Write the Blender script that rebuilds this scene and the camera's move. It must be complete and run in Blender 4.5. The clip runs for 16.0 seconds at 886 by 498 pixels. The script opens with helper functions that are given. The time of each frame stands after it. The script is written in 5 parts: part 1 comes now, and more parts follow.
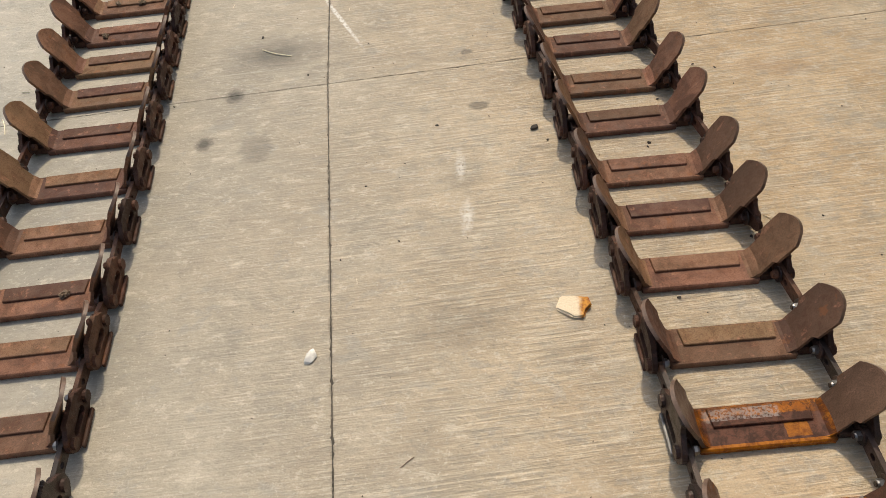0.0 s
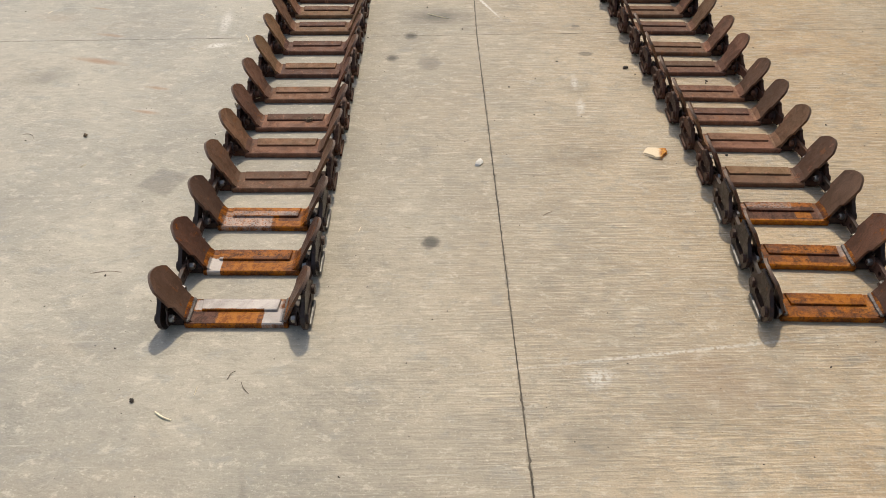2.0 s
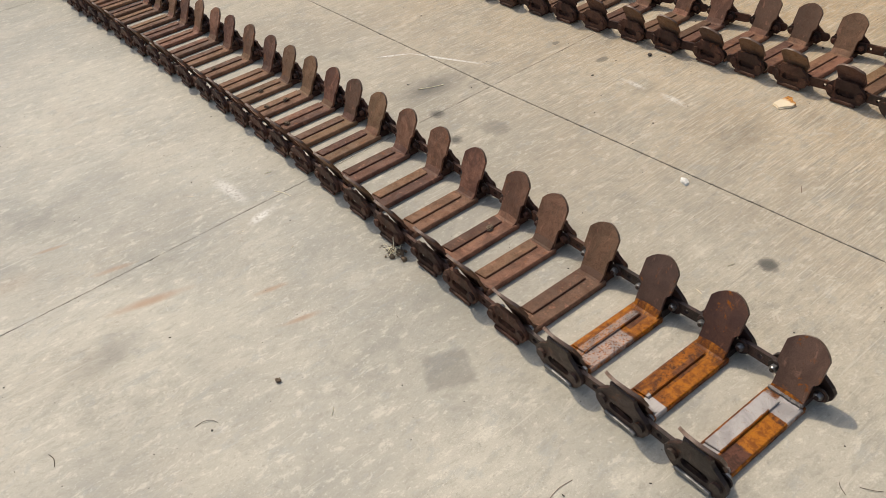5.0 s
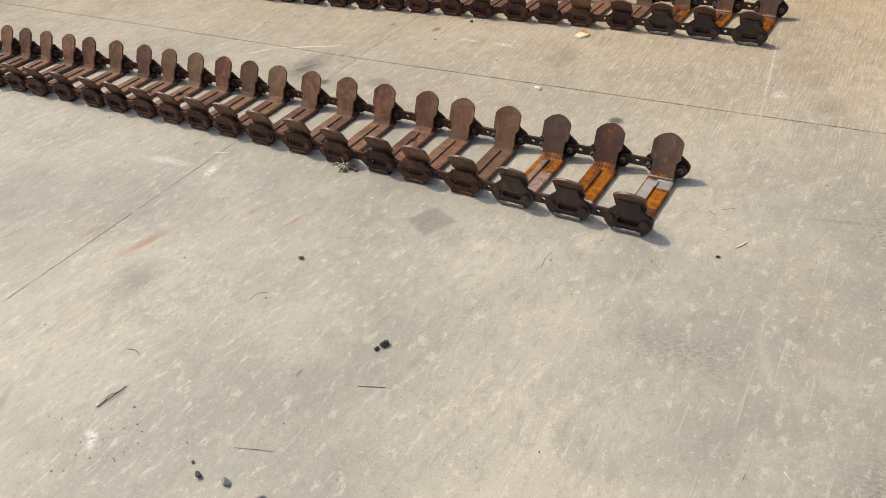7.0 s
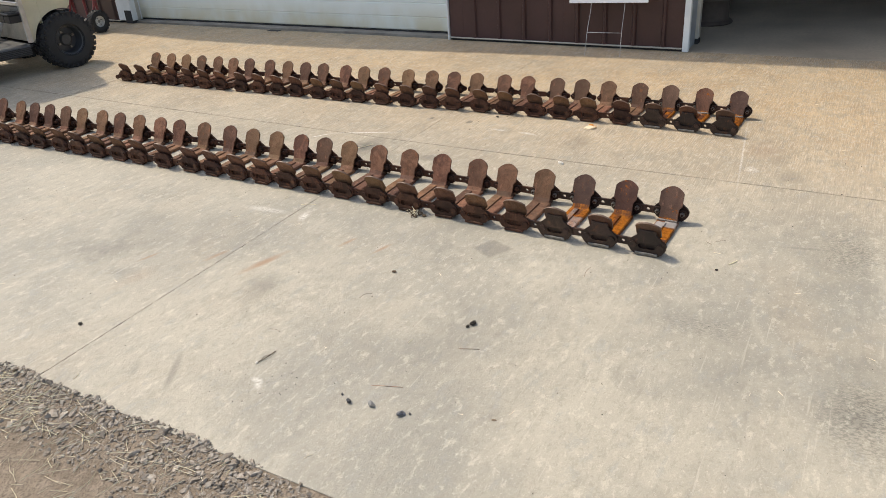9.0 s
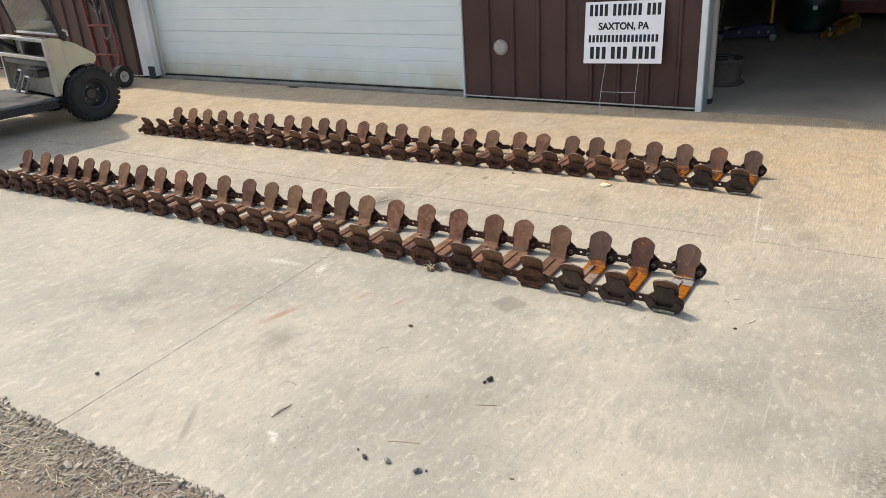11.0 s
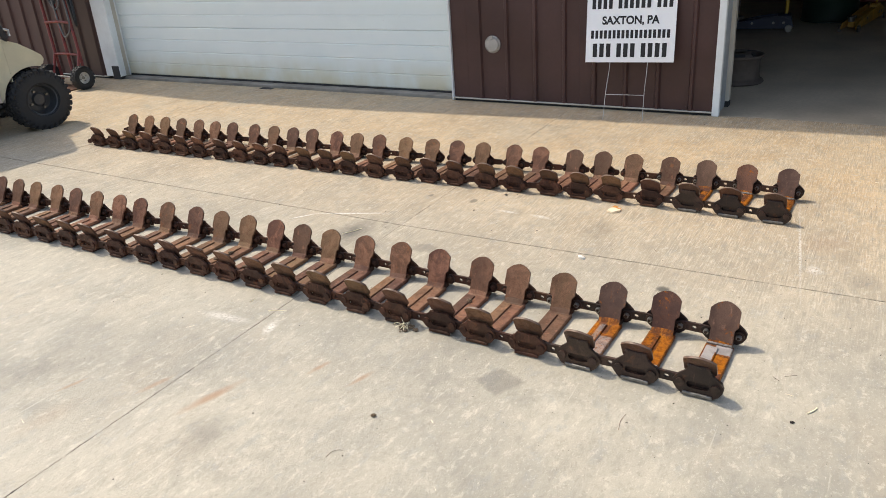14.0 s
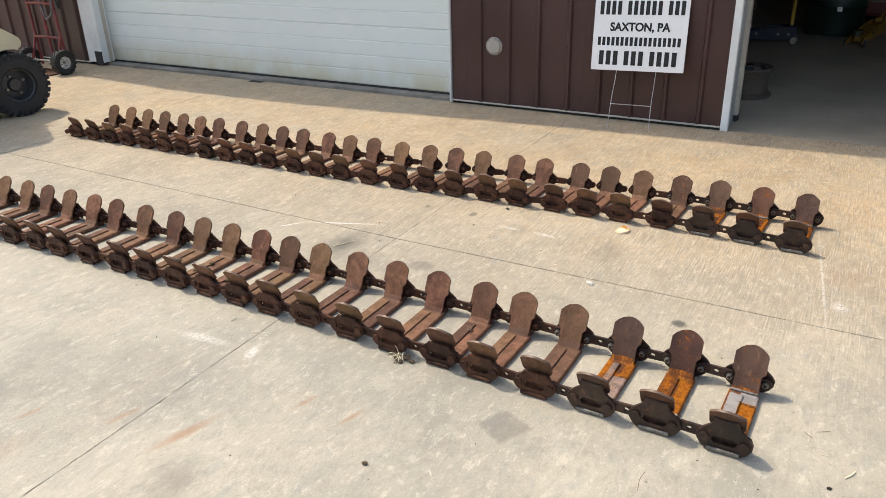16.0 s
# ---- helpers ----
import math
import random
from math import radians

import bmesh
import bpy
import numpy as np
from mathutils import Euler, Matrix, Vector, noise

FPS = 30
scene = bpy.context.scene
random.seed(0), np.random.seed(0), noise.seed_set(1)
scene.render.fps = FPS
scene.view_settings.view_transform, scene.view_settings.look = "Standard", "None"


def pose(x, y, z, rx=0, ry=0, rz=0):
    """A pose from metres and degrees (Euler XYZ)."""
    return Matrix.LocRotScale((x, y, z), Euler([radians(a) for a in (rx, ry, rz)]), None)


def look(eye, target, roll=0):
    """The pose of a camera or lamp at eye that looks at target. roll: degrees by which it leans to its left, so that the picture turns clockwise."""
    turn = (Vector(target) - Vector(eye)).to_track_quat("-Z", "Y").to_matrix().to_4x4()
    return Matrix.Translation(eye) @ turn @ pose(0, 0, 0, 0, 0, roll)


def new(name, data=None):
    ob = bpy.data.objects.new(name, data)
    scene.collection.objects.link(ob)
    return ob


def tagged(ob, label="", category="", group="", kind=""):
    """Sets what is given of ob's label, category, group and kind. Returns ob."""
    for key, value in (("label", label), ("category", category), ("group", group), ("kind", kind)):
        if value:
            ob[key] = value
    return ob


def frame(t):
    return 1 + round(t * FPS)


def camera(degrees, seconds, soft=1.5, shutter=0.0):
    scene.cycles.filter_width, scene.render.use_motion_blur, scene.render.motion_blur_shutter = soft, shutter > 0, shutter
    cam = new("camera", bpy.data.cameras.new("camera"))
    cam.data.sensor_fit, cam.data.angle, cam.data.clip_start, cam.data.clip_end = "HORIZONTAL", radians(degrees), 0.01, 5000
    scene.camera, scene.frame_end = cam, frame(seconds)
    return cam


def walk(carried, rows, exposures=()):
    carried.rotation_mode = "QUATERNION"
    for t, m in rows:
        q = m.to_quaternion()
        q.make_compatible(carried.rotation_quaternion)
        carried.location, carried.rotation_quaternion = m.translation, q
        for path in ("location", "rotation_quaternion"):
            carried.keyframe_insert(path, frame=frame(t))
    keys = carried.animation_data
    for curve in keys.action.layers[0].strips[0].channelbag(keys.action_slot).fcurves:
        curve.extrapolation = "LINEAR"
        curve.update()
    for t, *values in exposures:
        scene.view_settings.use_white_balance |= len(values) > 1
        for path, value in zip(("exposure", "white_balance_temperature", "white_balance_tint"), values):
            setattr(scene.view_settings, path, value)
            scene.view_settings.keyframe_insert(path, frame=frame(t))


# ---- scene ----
cam = camera(60.8, 16.0, 0.5)
PATH = [
    (0, (-0.104, 0.094, 1.329), (-0.063, 1.394, -0.191), -5.7),
    (0.5, (-0.122, -0.191, 1.352), (0.034, 1.187, -0.089), -2.1),
    (1, (-0.089, -0.56, 1.345), (0.109, 0.872, -0.038), 0.1),
    (1.5, (-0.203, -0.791, 1.388), (-0.067, 0.697, 0.059), 0.6),
    (2, (-0.529, -0.995, 1.337), (-0.496, 0.524, 0.037), 0.2),
    (2.5, (-0.77, -0.952, 1.282), (-0.774, 0.57, -0.016), -0.9),
    (3, (-0.99, -0.746, 1.296), (-0.908, 0.774, 0.0), -3.1),
    (3.5, (-1.313, -0.59, 1.289), (-1.045, 0.927, 0.014), -5.2),
    (3.7, (-1.446, -0.538, 1.314), (-1.094, 0.972, 0.051), -5.8),
    (5.8, (-2.272, -0.053, 1.334), (-1.183, 1.083, 0.099), -8.5),
    (6, (-2.38, -0.116, 1.331), (-1.231, 0.961, 0.098), -7.7),
    (6.5, (-2.6, -0.231, 1.335), (-1.347, 0.747, 0.121), -7.5),
    (7, (-2.92, -0.242, 1.316), (-1.599, 0.682, 0.133), -7.3),
    (7.5, (-3.155, -0.31, 1.34), (-1.778, 0.593, 0.206), -6.7),
    (8, (-3.408, -0.425, 1.357), (-1.98, 0.478, 0.286), -5.7),
    (8.5, (-3.619, -0.384, 1.382), (-2.141, 0.521, 0.384), -4.7),
    (9, (-3.736, -0.311, 1.387), (-2.209, 0.603, 0.474), -4.1),
    (9.5, (-3.76, -0.287, 1.388), (-2.193, 0.627, 0.546), -3.6),
    (9.7, (-3.738, -0.285, 1.406), (-2.168, 0.631, 0.571), -3.5),
    (12, (-3.767, -0.301, 1.389), (-2.199, 0.685, 0.635), -3.8),
    (12.5, (-3.764, -0.282, 1.392), (-2.201, 0.709, 0.633), -4.1),
    (13, (-3.542, -0.243, 1.367), (-1.981, 0.745, 0.601), -4.6),
    (13.5, (-3.329, -0.191, 1.368), (-1.768, 0.782, 0.584), -4.5),
    (14, (-3.129, -0.026, 1.355), (-1.567, 0.928, 0.548), -4.1),
    (14.5, (-2.986, 0.136, 1.365), (-1.425, 1.07, 0.534), -3.3),
    (15, (-2.962, 0.152, 1.366), (-1.399, 1.072, 0.521), -2.7),
    (15.5, (-2.946, 0.147, 1.358), (-1.378, 1.063, 0.52), -2.1),
    (16, (-2.944, 0.149, 1.357), (-1.367, 1.064, 0.536), -1.6),
]
walk(cam, [(t, look(eye, target, roll)) for t, eye, target, roll in PATH],
     [(0.0, -0.37, 6900, 10), (1.5, -0.40, 6900, 10), (2.5, -0.46, 6650, 10), (3.5, -0.53, 6650, 10), (6.0, -0.33, 6600, 10), (8.0, -0.32, 6600, 10), (9.5, -0.12, 6600, 10), (12.0, -0.06, 6550, 10),
      (13.5, -0.02, 6550, 10), (16.0, 0.02, 6600, 10)])

# ---- daylight ----
SUN_TO = Vector((0.055, 0.67, 1.0)).normalized()
sun_data = bpy.data.lights.new("sun", "SUN")
sun_data.energy, sun_data.angle, sun_data.color = 3.45, radians(0.9), (1.0, 0.885, 0.705)
sun = new("sun", sun_data)
sun.matrix_world = look(SUN_TO * 30, (0, 0, 0))
world = bpy.data.worlds.new("sky")
scene.world = world
world.use_nodes = True
wn = world.node_tree.nodes
sky = wn.new("ShaderNodeTexSky")
sky.sky_type, sky.sun_disc = "NISHITA", False
sky.sun_elevation = math.asin(SUN_TO.z)
sky.sun_rotation = math.atan2(SUN_TO.x, SUN_TO.y)
sky.dust_density, sky.air_density = 3.0, 1.2
wn["Background"].inputs["Strength"].default_value = 0.22
milky = wn.new("ShaderNodeHueSaturation")
milky.inputs["Saturation"].default_value = 0.8
world.node_tree.links.new(sky.outputs["Color"], milky.inputs["Color"])
world.node_tree.links.new(milky.outputs["Color"], wn["Background"].inputs["Color"])


# ---- materials ----
class Nodes:
    """A node material under construction."""

    def __init__(self, name):
        self.mat = bpy.data.materials.new(name)
        self.mat.use_nodes = True
        self.t = self.mat.node_tree
        self.b = self.t.nodes["Principled BSDF"]

    def add(self, kind, **values):
        n = self.t.nodes.new("ShaderNode" + kind)
        for k, v in values.items():
            setattr(n, k, v)
        return n

    def put(self, a, b):
        self.t.links.new(a, b)

    def set(self, socket, v):
        if isinstance(v, bpy.types.NodeSocket):
            self.put(v, socket)
        elif isinstance(v, tuple) and len(v) == 3 and socket.type == "RGBA":
            socket.default_value = (*v, 1)
        else:
            socket.default_value = v

    def where(self, space="world"):
        if space == "world":
            return self.add("NewGeometry").outputs["Position"]
        return self.add("TexCoord").outputs["Object"]

    def random(self):
        return self.add("ObjectInfo").outputs["Random"]

    def shifted(self, vec, rnd, amount=37.0):
        m = self.add("VectorMath", operation="ADD")
        self.put(vec, m.inputs[0])
        c = self.add("CombineXYZ")
        for i in range(3):
            self.put(self.math("MULTIPLY", rnd, amount * (1 + i)), c.inputs[i])
        self.put(c.outputs[0], m.inputs[1])
        return m.outputs[0]

    def scaled(self, vec, s, rot=0.0, loc=(0, 0, 0)):
        m = self.add("Mapping")
        self.put(vec, m.inputs["Vector"])
        m.inputs["Scale"].default_value = s
        m.inputs["Rotation"].default_value = (0, 0, rot)
        m.inputs["Location"].default_value = loc
        return m.outputs[0]

    def noise(self, vec, scale, detail=4.0, rough=0.55, distort=0.0):
        n = self.add("TexNoise")
        self.put(vec, n.inputs["Vector"])
        n.inputs["Scale"].default_value, n.inputs["Detail"].default_value = scale, detail
        n.inputs["Roughness"].default_value, n.inputs["Distortion"].default_value = rough, distort
        return n.outputs["Fac"]

    def math(self, op, a, b=0.0):
        n = self.add("Math", operation=op)
        self.set(n.inputs[0], a), self.set(n.inputs[1], b)
        return n.outputs[0]

    def ramp(self, v, lo, hi, a=0.0, b=1.0, smooth=True):
        n = self.add("MapRange", interpolation_type="SMOOTHSTEP" if smooth else "LINEAR")
        self.put(v, n.inputs["Value"])
        for k, x in zip(("From Min", "From Max", "To Min", "To Max"), (lo, hi, a, b)):
            n.inputs[k].default_value = x
        return n.outputs["Result"]

    def mix(self, f, a, b, blend="MIX"):
        n = self.add("Mix", data_type="RGBA", blend_type=blend)
        self.set(n.inputs[0], f), self.set(n.inputs[6], a), self.set(n.inputs[7], b)
        return n.outputs[2]

    def bump(self, h, strength=0.3, distance=0.002):
        n = self.add("Bump")
        self.put(h, n.inputs["Height"])
        n.inputs["Strength"].default_value, n.inputs["Distance"].default_value = strength, distance
        self.put(n.outputs[0], self.b.inputs["Normal"])

    def done(self, colour=None, rough=0.6, metal=0.0):
        if colour is not None:
            self.set(self.b.inputs["Base Color"], colour)
        self.set(self.b.inputs["Roughness"], rough)
        self.set(self.b.inputs["Metallic"], metal)
        return self.mat


def plain(name, c, rough=0.5, metal=0.0, vary=0.25, scale=9.0, bump=0.15, grain=90.0, each=0.0):
    """A surface of one colour with soft wear at two scales."""
    n = Nodes(name)
    p = n.where("object")
    if each:
        p = n.shifted(p, n.random())
    big, small = n.noise(p, scale, 5), n.noise(p, grain, 3)
    dark = tuple(x * (1 - vary) for x in c)
    light = tuple(min(1, x * (1 + vary * 0.6)) for x in c)
    col = n.mix(n.ramp(big, 0.3, 0.7), dark, light)
    col = n.mix(n.ramp(small, 0.35, 0.7, 0, min(0.25, vary * 0.8)), col, tuple(x * 0.6 for x in c))
    if each:
        col = n.mix(n.math("MULTIPLY", n.random(), each), col, tuple(x * 0.45 for x in c))
    n.bump(small, bump, 0.002)
    return n.done(col, n.ramp(big, 0.3, 0.7, rough * 0.85, min(1, rough * 1.15)), metal)


def spot(n, pos, x, y, rx, ry, angle=0.0, soft=0.5, amount=1.0, ragged=0.3):
    """0 to 1 inside a ragged ellipse round (x, y) on the slab."""
    m = n.scaled(pos, (1, 1, 0), 0, (-x, -y, 0))
    m = n.scaled(m, (1 / rx, 1 / ry, 0), 0) if not angle else n.scaled(n.scaled(m, (1, 1, 0), -angle), (1 / rx, 1 / ry, 0))
    d = n.add("VectorMath", operation="LENGTH")
    n.put(m, d.inputs[0])
    d = d.outputs["Value"]
    if ragged:
        d = n.math("ADD", d, n.math("MULTIPLY", n.math("SUBTRACT", n.noise(pos, 1.6 / max(rx, ry, 0.03), 4), 0.5), ragged * 3))
    return n.ramp(d, 1 - soft, 1 + soft * 0.4, amount, 0.0)


def concrete(name, blotch, tone=(1, 1, 1)):
    n = Nodes(name)
    p = n.where()
    sep = n.add("SeparateXYZ")
    n.put(p, sep.inputs[0])
    x, y = sep.outputs[0], sep.outputs[1]
    grey = tuple(a * b for a, b in zip((0.45, 0.427, 0.372), tone))
    cool = tuple(a * b for a, b in zip((0.315, 0.310, 0.283), tone))
    pale = tuple(a * b for a, b in zip((0.57, 0.545, 0.485), tone))
    big = n.noise(p, 1.1, 7, 0.62)
    mid = n.noise(n.scaled(p, (3.2, 5.0, 1)), 1.0, 8, 0.68, 0.8)
    small = n.noise(n.scaled(p, (17, 30, 1), 0.35), 1.0, 9, 0.74, 0.25)
    marks = n.noise(n.scaled(p, (9, 15, 1), -0.4, (5, 2, 0)), 1.0, 9, 0.74, 0.35)
    grain = n.noise(p, 260, 3, 0.75)
    pits = n.noise(p, 48, 5, 0.68)
    # the broom marks are worn away towards the gravel
    broom = n.math("MULTIPLY", n.ramp(x, -1.3, 0.25, 0.04, 1.0), n.ramp(n.noise(p, 6, 5, 0.65), 0.32, 0.60, 0.30, 1.0))
    streak = n.noise(n.scaled(p, (6, 125, 1), 0.02), 1.0, 5, 0.62)
    fine = n.noise(n.scaled(p, (10, 185, 1), 0.02, (3, 7, 0)), 1.0, 4, 0.62)
    col = n.mix(n.ramp(big, 0.38, 0.62), cool, grey)
    col = n.mix(n.ramp(mid, 0.52, 0.66, 0, blotch * 0.45), col, pale)
    tan = n.noise(n.scaled(p, (1.3, 2.1, 1), 0.4, (3, 1, 0)), 1.0, 7, 0.65, 0.6)
    col = n.mix(n.ramp(tan, 0.50, 0.68, 0, 0.34), col, (0.43, 0.36, 0.265))
    # rust-brown dust that has settled towards the building
    near = n.math("MULTIPLY", n.ramp(x, -1.2, 1.1, 0.0, 1.0), n.ramp(n.noise(p, 1.7, 6, 0.6), 0.24, 0.60, 0.5, 1.0))
    col = n.mix(near, col, n.mix(n.ramp(mid, 0.34, 0.66), (0.45, 0.312, 0.170), (0.60, 0.445, 0.268)))
    # mottling at hand size and finger size
    col = n.mix(n.ramp(n.noise(p, 3.1, 9, 0.74, 0.5), 0.53, 0.66, 0, blotch * 0.5), col, tuple(v * 0.66 for v in cool))
    col = n.mix(n.ramp(marks, 0.52, 0.60, 0, 0.36), col, (0.44, 0.40, 0.325))
    col = n.mix(n.ramp(marks, 0.46, 0.38, 0, 0.36), col, (0.315, 0.32, 0.305))
    col = n.mix(n.ramp(small, 0.53, 0.60, 0, 0.36), col, tuple(v * 0.62 for v in grey))
    col = n.mix(n.ramp(small, 0.46, 0.37, 0, 0.48), col, tuple(min(1, v * 1.15) for v in pale))
    # dark and pale streaks put the grooves' shade and lit edges into colour
    col = n.mix(n.math("MULTIPLY", n.ramp(streak, 0.46, 0.64, 0, 0.42), broom), col, tuple(v * 0.50 for v in grey))
    col = n.mix(n.math("MULTIPLY", n.ramp(fine, 0.48, 0.66, 0, 0.5), broom), col, tuple(min(1, v * a) for v, a in zip(pale, (1.34, 1.27, 1.18))))
    col = n.mix(n.ramp(grain, 0.42, 0.62, 0.0, 0.16), col, tuple(v * 0.50 for v in grey))
    col = n.mix(n.ramp(pits, 0.58, 0.68, 0, 0.45), col, tuple(v * 0.55 for v in grey))
    col = n.mix(n.ramp(n.noise(p, 95, 5, 0.72), 0.56, 0.68, 0, 0.5), col, tuple(min(1, v * 1.15) for v in pale))
    # pale and dark flecks put the light and shade of fine relief into colour
    fleck = n.noise(n.scaled(p, (48, 70, 1), 0.2), 1.0, 5, 0.7, 0.3)
    col = n.mix(n.math("MULTIPLY", n.ramp(fleck, 0.56, 0.70, 0, 0.5), n.ramp(n.noise(p, 4.5, 6, 0.7), 0.48, 0.66)), col, tuple(min(1, v * 1.3) for v in pale))
    col = n.mix(n.math("MULTIPLY", n.ramp(fleck, 0.44, 0.32, 0, 0.4), n.ramp(n.noise(p, 3.7, 6, 0.7), 0.44, 0.60)), col, tuple(v * 0.5 for v in grey))
    # long scuffs
    col = n.mix(n.ramp(n.noise(n.scaled(p, (9, 34, 1), 0.7), 1.0, 6, 0.68, 0.5), 0.57, 0.66, 0, 0.42), col, tuple(v * 0.70 for v in grey))
    col = n.mix(n.ramp(n.noise(n.scaled(p, (3, 90, 1), -0.9), 1.0, 4, 0.6, 0.3), 0.64, 0.69, 0, 0.4), col, pale)
    # oil drips, damp patches, broad faint darkening, rust smears and chalky scrapes
    oil = tuple(v * 0.30 for v in cool)
    for ox, oy, rx, ry, a in OIL_AND_TONE:
        col = n.mix(spot(n, p, ox, oy, rx, ry, 0, 0.38 if rx < 0.06 else 0.95, a), col, oil)
    for ox, oy, rx, ry, a in RUSTY:
        col = n.mix(spot(n, p, ox, oy, rx, ry, -0.25, 0.9, a), col, (0.36, 0.225, 0.130))
    for ox, oy, rx, ry, turn, a in CHALK:
        col = n.mix(n.math("MULTIPLY", spot(n, p, ox, oy, rx, ry, turn, 0.9, a), n.ramp(n.noise(p, 90, 3), 0.34, 0.56)), col, (0.72, 0.70, 0.64))
    # a square damp mark
    sq = n.scaled(n.scaled(p, (1, 1, 0), 0, (1.338, -0.898, 0)), (1, 1, 0), 0.45)
    ss = n.add("SeparateXYZ")
    n.put(sq, ss.inputs[0])
    d = n.math("MAXIMUM", n.math("ABSOLUTE", ss.outputs[0]), n.math("ABSOLUTE", ss.outputs[1]))
    d = n.math("ADD", d, n.math("MULTIPLY", n.math("SUBTRACT", n.noise(p, 30, 4), 0.5), 0.02))
    col = n.mix(n.ramp(d, 0.046, 0.066, 0.40, 0.0), col, oil)
    # black rubber scuffs and rough, spalled ground
    for ox, oy, rx, ry, turn, a in SCUFF:
        col = n.mix(spot(n, p, ox, oy, rx, ry, turn, 0.7, a, 0.15), col, oil)
    flaked = n.ramp(n.noise(n.scaled(p, (130, 70, 1), 0.5), 1.0, 5, 0.7), 0.46, 0.58)
    for ox, oy, rx, ry, a in SPALL:
        col = n.mix(n.math("MULTIPLY", spot(n, p, ox, oy, rx, ry, 0, 0.9, a), flaked), col, oil)
    # chipped, dirty lips of the sawn joints
    bent = n.math("MULTIPLY", n.math("MAXIMUM", n.math("SUBTRACT", y, 1.92), 0.0), 0.0205)
    off = n.math("ABSOLUTE", n.math("SUBTRACT", n.math("ADD", x, 0.331), bent))
    off = n.math("ADD", off, n.math("MULTIPLY", n.math("SUBTRACT", n.noise(p, 26, 5, 0.7), 0.5), 0.022))
    col = n.mix(n.ramp(off, 0.0010, 0.0050, 0.5, 0.0), col, (0.15, 0.13, 0.10))
    across = n.math("ABSOLUTE", n.math("SUBTRACT", n.math("SUBTRACT", y, 1.915), n.math("MULTIPLY", x, 0.0195)))
    across = n.math("ADD", across, n.math("MULTIPLY", n.math("SUBTRACT", n.noise(p, 22, 6, 0.75), 0.5), 0.024))
    col = n.mix(n.ramp(across, 0.0005, 0.0030, 0.4, 0.0), col, (0.15, 0.13, 0.10))
    relief = n.math("MULTIPLY", n.noise(n.scaled(p, (75, 110, 1), 0.3), 1.0, 5, 0.66, 0.3), n.ramp(n.noise(p, 3.3, 6, 0.7), 0.36, 0.66, 0.15, 1.3))
    h = n.math("ADD", n.math("MULTIPLY", n.math("ADD", streak, fine), n.math("MULTIPLY", broom, 1.5)), n.math("ADD", n.math("MULTIPLY", grain, 0.25), n.math("ADD", n.math("MULTIPLY", small, 0.6), relief)))
    n.b.inputs["Diffuse Roughness"].default_value = 0.25
    n.bump(h, 0.75, 0.0038)
    return n.done(col, n.math("ADD", n.ramp(x, -1.7, -0.6, 0.46, 0.62), n.math("MULTIPLY", mid, 0.15)))


OIL_AND_TONE = [(-0.528, 0.596, 0.028, 0.031, 0.8), (-0.528, 0.596, 0.016, 0.019, 0.7), (-0.486, 2.08, 0.17, 0.10, 0.5), (-0.49, 2.09, 0.08, 0.05, 0.45), (-0.60, 1.90, 0.030, 0.034, 0.6), (-0.60, 1.90, 0.017, 0.019, 0.8), (-0.67, 1.706, 0.027, 0.03, 0.6), (-0.67, 1.706, 0.015, 0.018, 0.8),
       (-0.527, 1.66, 0.05, 0.06, 0.35), (0.085, 1.73, 0.028, 0.02, 0.6), (0.083, 1.985, 0.02, 0.015, 0.6),
       # the three broad faint patches in this row only tone the slab down
       (-1.95, 1.575, 0.12, 0.09, 0.36), (-1.93, 1.56, 0.06, 0.05, 0.22), (-2.05, 0.75, 0.30, 0.24, 0.13), (-1.75, 2.35, 0.28, 0.22, 0.14), (-1.75, -0.1, 0.30, 0.22, 0.10), (-0.185, -0.067, 0.09, 0.08, 0.28), (-1.76, -0.45, 0.24, 0.12, 0.2), (-0.07, 1.015, 0.12, 0.07, 0.25),
       (0.0, 1.45, 0.07, 0.05, 0.25), (-1.96, 2.41, 0.12, 0.09, 0.25), (-1.0, -0.3, 0.26, 0.14, 0.12), (0.02, 0.0, 0.11, 0.05, 0.22)]
SCUFF = [(-2.49, 1.465, 0.125, 0.015, 0.545, 0.38), (-2.527, 1.60, 0.075, 0.016, 0.545, 0.22), (-0.9, -0.2, 0.01, 0.10, 0.2, 0.25)]
SPALL = [(-0.87, -0.36, 0.22, 0.13, 0.5), (-1.86, -0.46, 0.20, 0.14, 0.6), (-1.58, 0.04, 0.08, 0.16, 0.35)]
RUSTY = [(-1.79, 1.695, 0.11, 0.022, 0.85), (-1.82, 1.925, 0.07, 0.014, 0.6), (-1.94, 2.19, 0.05, 0.010, 0.6), (-1.51, 1.48, 0.05, 0.012, 0.7), (-1.505, 1.31, 0.05, 0.012, 0.7), (0.131, 0.102, 0.14, 0.10, 0.25), (0.9, 1.75, 0.12, 0.05, 0.3), (-2.1, 2.1, 0.12, 0.05, 0.2)]
